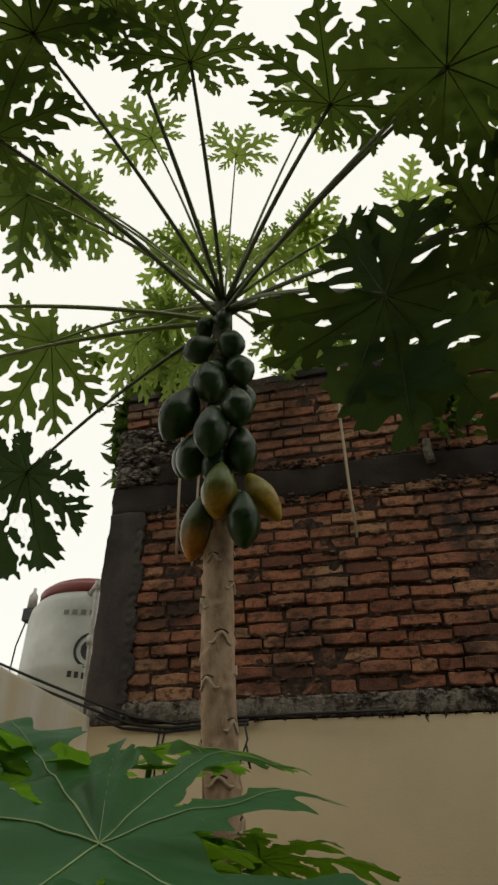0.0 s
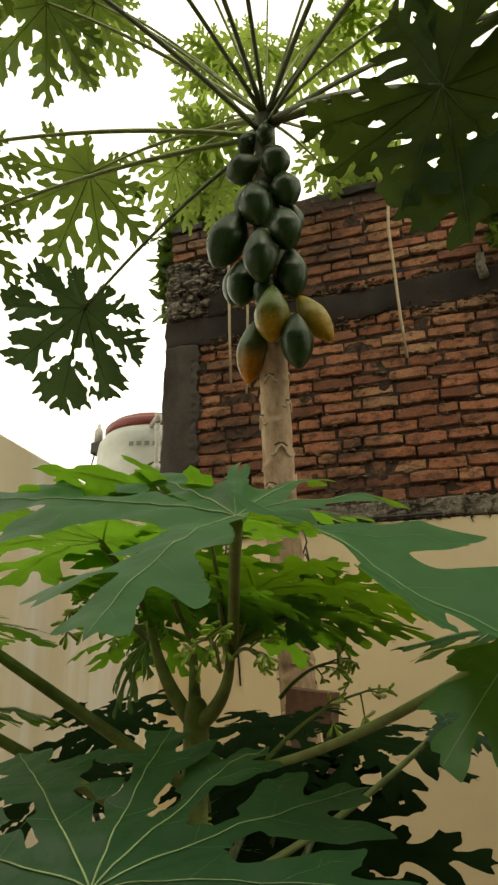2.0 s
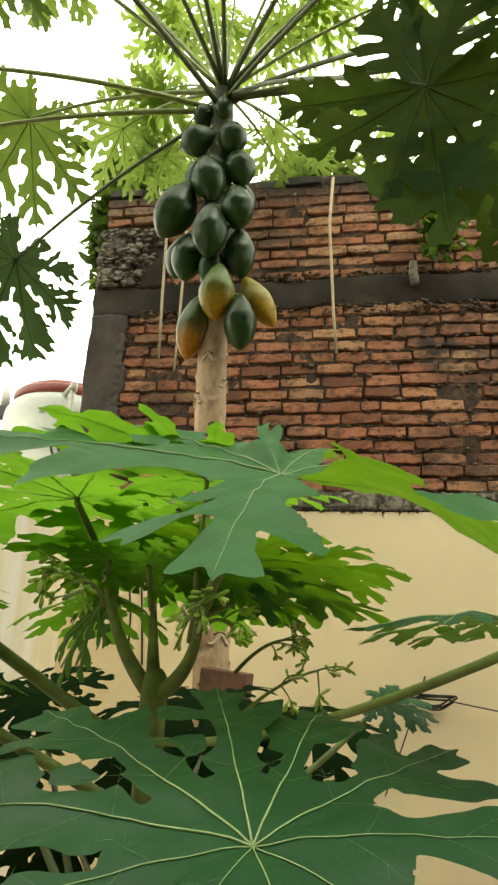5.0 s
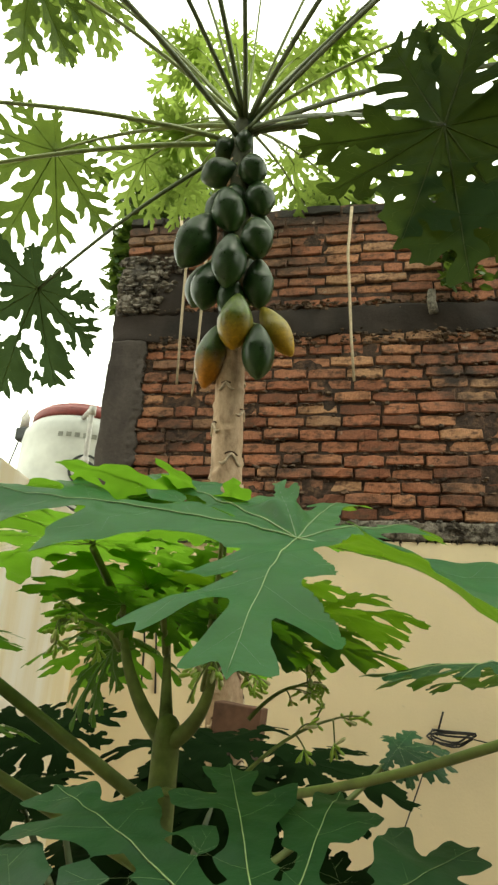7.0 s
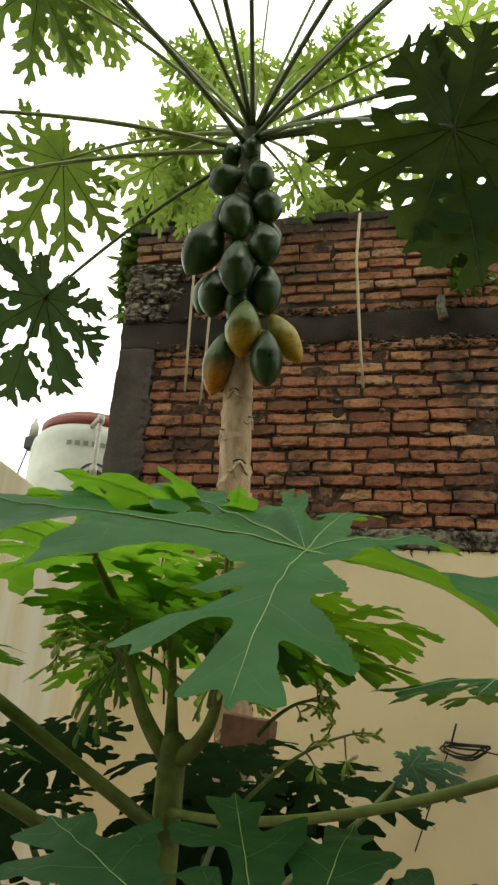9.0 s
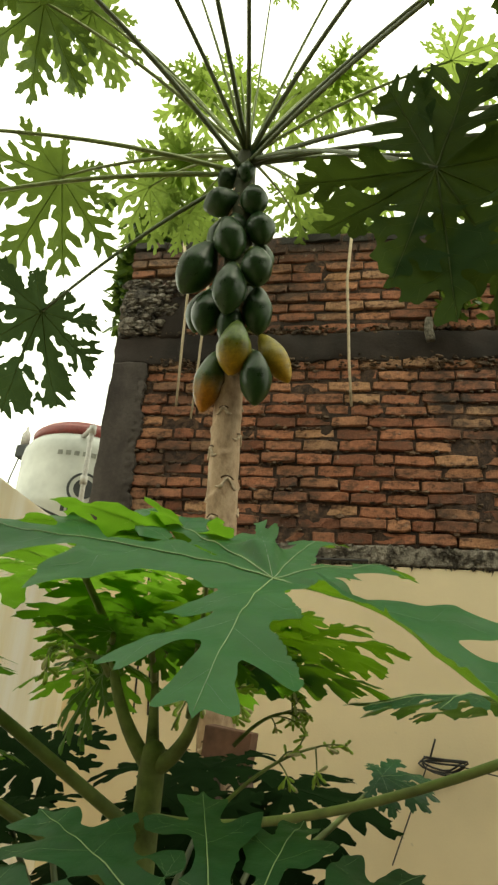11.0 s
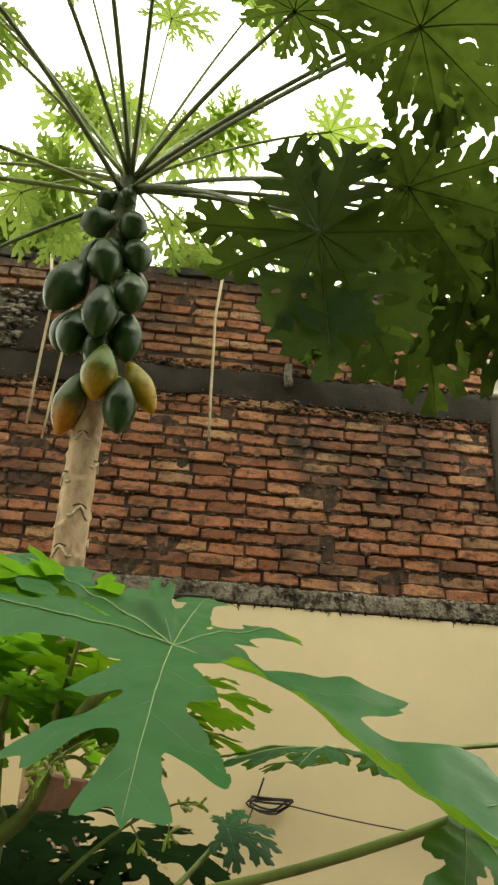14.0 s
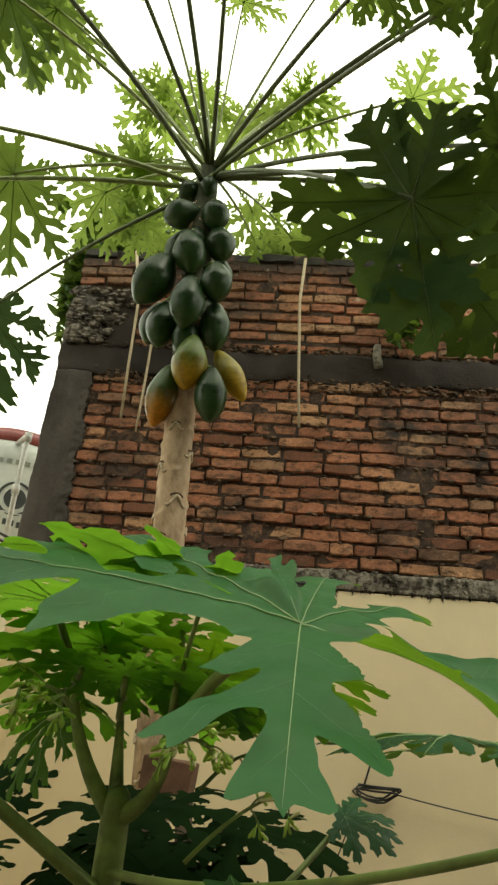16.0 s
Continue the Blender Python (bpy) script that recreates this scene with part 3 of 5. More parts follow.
part("column_lip", ragged_edge("column_lip", CEMENT, COL_R, BASE + 0.07, 3.19, 3.0), wall, "torn cement lip over the bricks' ends")
part("column_head", block("column_head", HEAD_CEMENT, LEFT - 0.005, COL_R + 0.02, WALL_Y - 0.01, WALL_Y + 0.2, 3.35, 3.73, 0.03, 0.045, 7, 6), wall, "lumpy broken cement at the column's head")
part("column_head", block("column_head_side", BEAM, COL_R + 0.015, COL_R + 0.19, WALL_Y - 0.006, WALL_Y + 0.2, 3.35, 3.64, 0.03, 0.02, 6, 16), wall, "dark smooth cement beside the column's head")
part("column", block("column_end", CEMENT, COL2_L, COL2_L + 0.26, WALL_Y - 0.01, WALL_Y + 0.2, BASE, 3.4, 0.014, 0.005, 4, 7), wall, "dark grey cement column")

part("patch", block("patch", PALE_CEMENT, COL2_L - 0.02, RIGHT, WALL_Y - 0.014, WALL_Y + 0.1, 3.35, 3.62, 0.03, 0.03, 6, 8), wall, "pale crumbling lime patch")
part("stub", block("stub", ROUGH_CEMENT, 0.045, 0.09, WALL_Y - 0.03, WALL_Y + 0.1, 3.29, 3.43, 0.01, 0.014, 5, 21), wall, "stub of grey cement left on the beam")
wall.matrix_world = SWING
plinth.matrix_world = SWING
side = tagged(new("wall_side", block("wall_side", CREAM, -0.12, 0.0, -3.6, 0.0, -0.1, 2.15, 0.01, 0.003, 3, 2)), "cream garden wall with pale runs down its plaster", "wall", kind="structure")
side.matrix_world = pose(-1.62, WALL_Y - 0.01, 0, 0, 0, 10)

# ---- the papaya tree with its fruit ----
TRUNK = (-0.70, 1.95)
CROWN = Vector((-0.72, 1.95, 3.66))
tree = thing("papaya_tree", "tall papaya tree with pale trunk, hanging fruit and leafy crown", "tree", (TRUNK[0], TRUNK[1], 0))


def trunk_x(z):
    return -0.725 + 0.022 * max(0.0, 3.5 - z) ** 1.75


def trunk_mesh():
    rings, sides, verts, faces = 420, 30, [], []
    for i in range(rings):
        t = i / (rings - 1)
        z = 3.72 * t
        r = 0.062 - 0.014 * t
        if z > 3.4:
            r *= 1 - 0.35 * (z - 3.4) / 0.32
        c = Vector((trunk_x(z) + 0.004 * math.sin(z * 5.1), TRUNK[1], z))
        for k in range(sides):
            a = 2 * math.pi * k / sides
            p = Vector((math.cos(a) * 1.3, math.sin(a) * 1.3, z * 4))
            rr = r * (1 + 0.05 * noise.noise(p) + 0.02 * noise.noise(p * 4))
            # crescent leaf scars, in a spiral up the trunk
            first = int(z / 0.052)
            for q in range(first - 1, first + 3):
                da = (a - q * 2.4 + math.pi) % (2 * math.pi) - math.pi
                if abs(da) < 1.1:
                    dz = (z - q * 0.052) / 0.02
                    rr += 0.0075 * math.exp(-(da / 0.55) ** 2) * (math.exp(-((dz - 2.2 * da * da) * 1.7) ** 2) - 0.7 * math.exp(-((dz - 1.0) * 1.3) ** 2 - (da / 0.35) ** 2))
            verts.append(c + Vector((math.cos(a), math.sin(a), 0)) * rr)
    for i in range(rings - 1):
        for k in range(sides):
            k2 = (k + 1) % sides
            faces.append((i * sides + k, i * sides + k2, (i + 1) * sides + k2, (i + 1) * sides + k))
    faces.append(tuple(range((rings - 1) * sides, rings * sides)))
    return mesh_of("trunk", verts, faces, BARK, True)


part("trunk", trunk_mesh(), tree, "pale brown trunk with leaf scars")
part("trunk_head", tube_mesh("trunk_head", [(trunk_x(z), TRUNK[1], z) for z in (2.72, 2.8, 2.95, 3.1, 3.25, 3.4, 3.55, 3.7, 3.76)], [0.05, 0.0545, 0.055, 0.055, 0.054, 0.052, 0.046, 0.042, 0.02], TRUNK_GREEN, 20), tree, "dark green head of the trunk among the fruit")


def scar_mesh(z, a0, seed):
    """A leaf scar: a raised chevron lip with drooping ends, round a sunken heart."""
    rnd = random.Random(seed)
    r = 0.062 - 0.014 * z / 3.72
    w, hgt = rnd.uniform(0.55, 0.8), rnd.uniform(0.016, 0.026)

    def on(da, dz, out):
        a = a0 + da
        zz = z + dz
        return Vector((trunk_x(zz) + 0.004 * math.sin(zz * 5.1) + math.cos(a) * (r + out), TRUNK[1] + math.sin(a) * (r + out), zz))

    lip, brow = [], []
    for k in range(13):
        q = -1 + k / 6
        lip.append(on(q * w, hgt * (0.5 * math.cos(q * 5.2) - 0.9 * q * q), 0.0015))
        brow.append(on(q * w * 0.55, hgt * (1.15 - 0.5 * q * q) * 0.75, 0.0005))
    v, f = tube(lip, [0.002, 0.0045, 0.006, 0.006, 0.005, 0.006, 0.007, 0.006, 0.005, 0.006, 0.006, 0.0045, 0.002], 6)
    return mesh_of("leaf_scar", v, f, SCAR, True), tube_mesh("scar_line", brow, [0.0028, 0.0028], SCAR_DARK, 5)


for q in range(34):
    lip, line = scar_mesh(1.0 + q * 0.052 + 0.01 * math.sin(q * 7.3), q * 2.4 + 0.35, q)
    ob = part("leaf_scar", lip, tree)
    part("scar_line", line, ob)


def fruit(parent, centre, r, h, mat, lean=(0, 0), seed=0, label=""):
    prof = []
    for i in range(19):
        t = i / 18
        z = -1 + 2 * t
        body = max(0.0, 1 - abs(z + 0.12) ** 2.3 / (1.13 if z > 0 else 0.9) ** 2.3) ** 0.62
        taper = 1 - 0.3 * max(0, z) - 0.12 * max(0, -z)
        prof.append((max(0.02, body * taper) * r, z * h * 1.02 - (0.07 * h if i == 0 else 0.02 * h if i == 1 else 0)))
    v, f = lathe(prof, 24, 0.028, seed)
    tilt = Euler((radians(lean[1]), radians(lean[0]), 0)).to_matrix() @ Euler((0, 0, seed * 1.3)).to_matrix()
    ob = part("fruit", mesh_of("fruit", [tilt @ Vector(p) for p in v], f, mat, True), parent, label, Vector(centre))
    top = Vector(centre) + tilt @ Vector((0, 0, h * 0.93))
    zt = min(3.66, top.z + 0.05)
    part("fruit_stalk", tube_mesh("fruit_stalk", [Vector((0, 0, h * 0.0)) + (top - Vector(centre)), (Vector((TRUNK[0], TRUNK[1], zt)) - Vector(centre)) * 0.4 + (top - Vector(centre)) * 0.6 + Vector((0, 0, 0.015)), Vector((TRUNK[0], TRUNK[1], zt)) - Vector(centre)], [0.008, 0.012], PETIOLE, 6), ob)
    return ob


GREEN_L, TURN_L, SMALL_L = "unripe dark green papaya", "papaya turning from green to yellow", "small round unripe papaya"
# centre, half-width, half-length, skin, lean of the axis sideways and forward, label
UPPER_FRUIT = [
    ((-0.867, 1.90, 3.093), 0.075, 0.116, FRUIT_GREEN, (26, 0), GREEN_L),
    ((-0.738, 1.87, 3.199), 0.063, 0.092, FRUIT_GREEN, (-10, 4), GREEN_L),
    ((-0.705, 1.83, 2.930), 0.062, 0.098, FRUIT_GREEN, (4, 6), GREEN_L),
    ((-0.611, 1.85, 3.034), 0.058, 0.078, FRUIT_GREEN, (-4, 5), GREEN_L),
    ((-0.630, 1.92, 3.277), 0.058, 0.074, FRUIT_GREEN, (-14, 0), GREEN_L),
    ((-0.800, 1.90, 3.414), 0.058, 0.070, FRUIT_GREEN, (70, 0), GREEN_L),
    ((-0.658, 1.89, 3.401), 0.055, 0.064, FRUIT_GREEN, (-8, 0), GREEN_L),
    ((-0.793, 1.93, 3.567), 0.044, 0.048, FRUIT_GREEN, (40, 0), SMALL_L),
    ((-0.705, 1.90, 3.566), 0.035, 0.049, FRUIT_GREEN, (0, 0), SMALL_L),
    ((-0.690, 1.95, 3.685), 0.036, 0.046, FRUIT_GREEN, (-70, 0), SMALL_L),
]
LOWER_FRUIT = [
    ((-0.818, 1.93, 2.898), 0.058, 0.094, FRUIT_GREEN, (4, 0), GREEN_L),
    ((-0.612, 1.92, 2.884), 0.055, 0.098, FRUIT_GREEN, (-4, 0), GREEN_L),
    ((-0.667, 1.84, 2.677), 0.061, 0.096, FRUIT_TURNING, (4, 5), TURN_L),
    ((-0.539, 1.93, 2.680), 0.047, 0.108, FRUIT_RIPE, (-30, 0), "ripening yellow papaya"),
    ((-0.766, 1.90, 2.578), 0.053, 0.114, FRUIT_BASE, (8, 0), "green papaya with an orange lower end"),
    ((-0.584, 1.86, 2.564), 0.055, 0.098, FRUIT_GREEN, (-3, 0), GREEN_L),
    ((-0.880, 2.02, 2.965), 0.055, 0.090, FRUIT_GREEN, (10, 0), GREEN_L),
    ((-0.640, 2.01, 3.200), 0.050, 0.076, FRUIT_GREEN, (-10, 0), GREEN_L),
    ((-0.822, 1.99, 3.320), 0.050, 0.085, FRUIT_GREEN, (12, 0), GREEN_L),
    ((-0.640, 2.02, 2.960), 0.050, 0.090, FRUIT_GREEN, (-6, 0), GREEN_L),
]
INNER_FRUIT = [
    ((-0.735, 1.93, 3.30), 0.050, 0.070, FRUIT_GREEN, (0, 0), GREEN_L),
    ((-0.730, 1.92, 3.04), 0.050, 0.080, FRUIT_GREEN, (6, 0), GREEN_L),
    ((-0.715, 1.92, 2.83), 0.052, 0.085, FRUIT_GREEN, (0, 0), GREEN_L),
    ((-0.700, 2.03, 3.060), 0.050, 0.080, FRUIT_GREEN, (8, 0), GREEN_L),
    ((-0.725, 1.97, 3.470), 0.042, 0.055, FRUIT_GREEN, (0, 0), GREEN_L),
    ((-0.745, 1.94, 3.640), 0.026, 0.034, FRUIT_GREEN, (10, 0), SMALL_L),
]
for c, r, h, mat, lean, lab in UPPER_FRUIT + LOWER_FRUIT + INNER_FRUIT:
    fruit(tree, c, r * 1.06, h * 1.05, mat, lean, int(c[0] * 100) % 7, lab)

# crown leaves: hub, size, material, how far the blade hangs (0 level, 1 upright), petiole radius
SIDE_LEAVES = [
    ((-1.485, 1.84, 2.885), 0.46, SHADE_LEAF, 0.88, 0.010),
    ((-1.70, 2.05, 3.82), 0.54, MID_LEAF, 0.65, 0.011),
    ((-1.76, 1.40, 3.44), 0.40, MID_LEAF, 0.7, 0.012),
    ((-1.84, 1.52, 3.20), 0.40, MID_LEAF, 0.7, 0.012),
    ((-1.123, 0.882, 3.525), 0.50, DARK_LEAF, 0.25, 0.013),
    ((-1.001, 0.782, 3.91), 0.50, DARK_LEAF, 0.2, 0.011),
    ((-1.564, 1.488, 4.234), 0.48, MID_LEAF, 0.7, 0.011),
    ((-1.463, 1.672, 4.422), 0.44, CROWN_LEAF, 0.6, 0.009),
    ((-1.462, 1.747, 4.515), 0.44, CROWN_LEAF, 0.5, 0.009),
    ((-0.739, 0.836, 4.019), 0.42, DARK_LEAF, 0.2, 0.012),
    ((-1.01, 1.59, 4.603), 0.38, CROWN_LEAF, 0.3, 0.008),
]
TOP_LEAVES = [
    ((-0.512, 0.988, 3.836), 0.36, DARK_LEAF, 0.25, 0.011),
    ((-0.643, 1.825, 4.649), 0.30, CROWN_LEAF, 0.2, 0.006),
    ((-0.084, 1.179, 3.679), 0.42, DARK_LEAF, 0.25, 0.012),
    ((-0.238, 1.691, 4.556), 0.38, CROWN_LEAF, 0.4, 0.008),
    ((0.326, 1.283, 3.843), 0.60, DARK_LEAF, 0.4, 0.013),
    ((0.139, 1.916, 4.065), 0.36, CROWN_LEAF, 0.35, 0.009),
    ((-0.44, 2.95, 4.22), 0.36, CROWN_LEAF, 0.3, 0.008),
    ((-1.20, 2.42, 4.22), 0.44, CROWN_LEAF, 0.45, 0.009),
    ((-1.22, 2.95, 4.20), 0.40, CROWN_LEAF, 0.3, 0.008),
    ((-1.10, 2.25, 4.50), 0.38, CROWN_LEAF, 0.35, 0.008),
    ((-0.67, 2.38, 4.52), 0.36, CROWN_LEAF, 0.35, 0.008),
]
BACK_LEAVES = [
    ((-0.43, 2.28, 4.50), 0.36, CROWN_LEAF, 0.35, 0.008),
    ((-0.85, 2.10, 4.40), 0.26, CROWN_LEAF, 0.2, 0.006),
    ((-0.55, 2.15, 4.30), 0.26, CROWN_LEAF, 0.2, 0.006),
    ((-1.35, 2.30, 3.95), 0.40, CROWN_LEAF, 0.6, 0.008),
    ((-0.15, 2.75, 4.35), 0.40, CROWN_LEAF, 0.3, 0.008),
    ((-0.36, 2.223, 4.496), 0.34, CROWN_LEAF, 0.4, 0.008),
    ((-1.078, 2.167, 4.513), 0.28, CROWN_LEAF, 0.4, 0.006),
    ((-1.224, 2.401, 4.254), 0.40, CROWN_LEAF, 0.55, 0.007),
    ((-0.651, 2.683, 4.178), 0.32, CROWN_LEAF, 0.5, 0.006),
    ((-1.201, 2.518, 3.954), 0.28, CROWN_LEAF, 0.5, 0.006),
    ((-0.799, 2.216, 4.411), 0.24, CROWN_LEAF, 0.4, 0.005),
    ((-1.5, 3.1, 4.27), 0.34, CROWN_LEAF, 0.15, 0.008),
    ((-0.63, 3.07, 4.17), 0.3, CROWN_LEAF, 0.15, 0.008),
]
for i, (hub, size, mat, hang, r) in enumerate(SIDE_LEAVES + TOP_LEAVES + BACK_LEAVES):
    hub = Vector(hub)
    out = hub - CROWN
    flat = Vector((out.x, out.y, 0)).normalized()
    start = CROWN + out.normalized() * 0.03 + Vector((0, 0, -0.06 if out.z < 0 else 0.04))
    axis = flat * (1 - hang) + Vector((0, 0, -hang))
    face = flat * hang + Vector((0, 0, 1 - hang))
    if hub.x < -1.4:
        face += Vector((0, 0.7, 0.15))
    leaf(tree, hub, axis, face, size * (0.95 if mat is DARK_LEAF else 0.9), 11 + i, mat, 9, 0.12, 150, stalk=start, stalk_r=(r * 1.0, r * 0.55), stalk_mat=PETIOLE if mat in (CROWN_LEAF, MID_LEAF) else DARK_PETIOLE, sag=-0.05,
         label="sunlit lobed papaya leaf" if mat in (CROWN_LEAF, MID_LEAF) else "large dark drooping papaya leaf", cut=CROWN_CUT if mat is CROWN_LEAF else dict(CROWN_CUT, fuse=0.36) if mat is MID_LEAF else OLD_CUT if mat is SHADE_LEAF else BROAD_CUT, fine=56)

# shade-dark leaves hanging out, placed to fit the camera's view, undersides down and forward
for k, (hub, size, axis, face, r) in enumerate([
    ((0.525, 1.822, 3.33), 0.60, (0.6, -0.1, -0.8), (0.1, 0.8, 0.6), 0.011),
    ((0.696, 1.647, 3.278), 0.56, (0.8, 0.1, -0.6), (0.1, 0.7, 0.7), 0.011),
    ((0.219, 0.9, 3.178), 0.40, (0.3, -0.6, -0.4), (0.1, 0.4, 0.9), 0.011),
    ((0.275, 1.25, 3.013), 0.36, (0.8, -0.3, -0.5), (0.1, 0.6, 0.8), 0.011)]):
    hub = Vector(hub)
    start = CROWN + (hub - CROWN).normalized() * 0.03
    leaf(tree, hub, axis, face, size, 71 + k, DARK_LEAF, 9, 0.3, 150, stalk=start, stalk_r=(r, r * 0.55), stalk_mat=DARK_PETIOLE, sag=-0.05, label="large dark drooping papaya leaf", cut=dict(BROAD_CUT, core=0.07, fuse=0.34, sub_w=0.062, gap=0.008), fine=64, wave=0.07, fold=0.38, arch=0.22)

# the one that hangs lowest, its lobes fanned to fit the camera's view over the wall's top
leaf(tree, (-0.005, 1.05, 2.628), None, (0.1, 0.8, 0.6), 0.4, 77, DARK_LEAF, tips=[(-0.354, 1.12, 2.697), (-0.259, 1.0, 2.43), (-0.106, 0.93, 2.239), (0.008, 0.9, 2.127), (0.127, 0.92, 2.185), (0.245, 1.0, 2.393), (0.305, 1.1, 2.714), (-0.111, 1.22, 3.115), (0.118, 1.22, 3.177)],
     widths=[0.85, 0.9, 1.0, 1.05, 1.1, 1.1, 1.0, 0.9, 0.9], stalk=CROWN + Vector((0.03, -0.02, 0.0)), stalk_r=(0.009, 0.005), stalk_mat=DARK_PETIOLE, sag=-0.05, label="large dark drooping papaya leaf", cut=dict(BROAD_CUT, core=0.075, fuse=0.34, sub_w=0.063, gap=0.007), fine=70, wave=0.05, fold=0.3, arch=0.14)

# ---- the young papaya in front ----
young = thing("young_papaya", "young branching papaya plant with broad blue-green leaves and flower buds", "plant", (-0.40, 0.75, 0))
FORK = Vector((-0.39, 0.75, 1.452))
part("stem", tube_mesh("stem", bent((-0.40, 0.78, 0), FORK - Vector((0, 0, 0.012)), 0, (0, 0, 0), 16) + [FORK, FORK + Vector((0, 0, 0.006)), FORK + Vector((0, 0, 0.009))], [0.024 - 0.0005 * k for k in range(17)] + [0.0135, 0.009, 0.003], GREEN_STEM, 14), young, "thick green stem")
for end, r, sx in (((-0.468, 0.75, 1.58), 0.011, -0.012), ((-0.33, 0.72, 1.518), 0.0115, 0.012), ((-0.408, 0.77, 1.549), 0.008, 0.0)):
    part("branch", tube_mesh("branch", bent(FORK - Vector((0, 0, 0.025)), end, 0.01, (sx, 0, 0)), [0.0112, r * 0.42], GREEN_STEM, 10), young)
BLADE_L, LOW_L = "broad blue-green leaf with pale veins", "bright green leaf seen from below"
# right lobe's tilt, fitted to the view: nearly edge-on to the camera
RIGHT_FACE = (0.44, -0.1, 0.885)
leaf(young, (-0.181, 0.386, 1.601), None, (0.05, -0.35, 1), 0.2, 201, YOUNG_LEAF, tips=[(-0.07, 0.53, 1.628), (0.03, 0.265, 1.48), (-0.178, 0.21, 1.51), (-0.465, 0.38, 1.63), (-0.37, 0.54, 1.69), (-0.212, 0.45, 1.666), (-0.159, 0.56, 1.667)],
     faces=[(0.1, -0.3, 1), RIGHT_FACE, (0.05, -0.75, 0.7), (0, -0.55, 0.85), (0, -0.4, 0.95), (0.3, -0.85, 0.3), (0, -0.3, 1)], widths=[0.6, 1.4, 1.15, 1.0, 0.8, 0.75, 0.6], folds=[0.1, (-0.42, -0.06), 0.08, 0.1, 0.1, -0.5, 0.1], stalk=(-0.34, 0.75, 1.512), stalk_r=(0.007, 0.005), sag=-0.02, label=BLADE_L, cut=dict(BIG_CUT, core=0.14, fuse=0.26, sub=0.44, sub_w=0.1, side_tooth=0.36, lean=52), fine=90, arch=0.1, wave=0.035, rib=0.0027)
leaf(young, (-0.155, 0.197, 1.427), None, (0.05, -0.35, 1), 0.2, 202, BASE_LEAF, tips=[(-0.17, 0.13, 1.403), (-0.268, 0.16, 1.396), (-0.346, 0.25, 1.417), (-0.305, 0.33, 1.446), (-0.212, 0.36, 1.466), (-0.147, 0.36, 1.458), (-0.079, 0.32, 1.443), (-0.041, 0.22, 1.43), (-0.05, 0.14, 1.402), (-0.112, 0.1, 1.395)], widths=[1, 1, 1, 1, 0.9, 0.9, 1.1, 1.2, 1.3, 1.2], stalk=(-0.38, 0.7, 1.15), stalk_r=(0.008, 0.005), sag=0.03, label="broad dark green leaf with a pale star of veins", cut=dict(BIG_CUT, core=0.15, fuse=0.35, sub=0.4, sub_w=0.11, gap=0.018), fine=104, arch=0.05, fold=0.05, wave=0.03, rib=0.0026)
leaf(young, (0.0, 0.34, 1.515), (1, -0.4, -0.9), (0.35, -0.5, 0.7), 0.13, 203, YOUNG_LEAF, 5, 0.1, 75, stalk=(-0.385, 0.74, 1.38), stalk_r=(0.0048, 0.003), sag=0.022, label=BLADE_L, cut=LOW_CUT, fine=44, wave=0.02, rib=0.0035)
leaf(young, (-0.443, 0.6, 1.636), (-1, -0.2, 0), (0, 0.12, 1), 0.26, 204, LOW_LEAF, 9, 0.1, 150, stalk=(-0.468, 0.75, 1.58), stalk_r=(0.0055, 0.004), sag=0.0, label=LOW_L, cut=LOW_CUT)
leaf(young, (-0.299, 0.72, 1.585), (1, -0.1, -0.1), (0.05, 0.4, 1), 0.185, 205, YOUNG_LEAF, 9, 0.12, 150, stalk=(-0.33, 0.72, 1.518), stalk_r=(0.007, 0.005), sag=0.0, label=LOW_L, cut=LOW_CUT)
leaf(young, (-0.443, 0.8, 1.68), (-0.3, 1, 0.3), (0, -0.1, 1), 0.26, 206, LOW_LEAF, 9, 0.0, 150, stalk=(-0.408, 0.77, 1.549), stalk_r=(0.006, 0.004), sag=0.0, label=LOW_L, cut=LOW_CUT)
leaf(young, (-0.404, 0.82, 1.594), (0.3, 1, 0), (0, 0.1, 1), 0.24, 207, LOW_LEAF, 9, 0.25, 150, stalk=(-0.408, 0.77, 1.549), stalk_r=(0.006, 0.004), sag=0.0, label=LOW_L, cut=LOW_CUT)
leaf(young, (-0.514, 0.85, 1.557), (-0.5, 0.6, 0), (0, 0.1, 1), 0.15, 208, LOW_LEAF, 9, 0.4, 150, stalk=(-0.468, 0.75, 1.58), stalk_r=(0.006, 0.004), sag=0.0, label=LOW_L, cut=LOW_CUT)
leaf(young, (0.049, 0.95, 1.537), (-1, -0.1, -0.3), (0.0, 0.05, 1), 0.23, 209, BASE_LEAF, 9, 0.14, 120, stalk=(0.549, 0.95, 1.598), stalk_r=(0.004, 0.003), sag=0.0, label=BLADE_L, cut=LOW_CUT)
leaf(young, (-0.125, 1.1, 1.415), (0.9, 0.2, -0.4), (0.1, -0.4, 0.9), 0.1, 210, BASE_LEAF, 7, 0.2, 110, stalk=(-0.37, 0.74, 1.25), stalk_r=(0.005, 0.004), sag=0.02, label="small blue-green leaf", cut=dict(LOW_CUT, core=0.17, fuse=0.4, sub_w=0.12), fine=56, rib=0.002)
leaf(young, (-0.601, 0.55, 1.549), (-1, -0.2, 0), (0, 0.1, 1), 0.24, 211, LOW_LEAF, 9, 0.1, 150, stalk=(-0.395, 0.74, 1.36), stalk_r=(0.008, 0.006), sag=0.0, label=LOW_L)
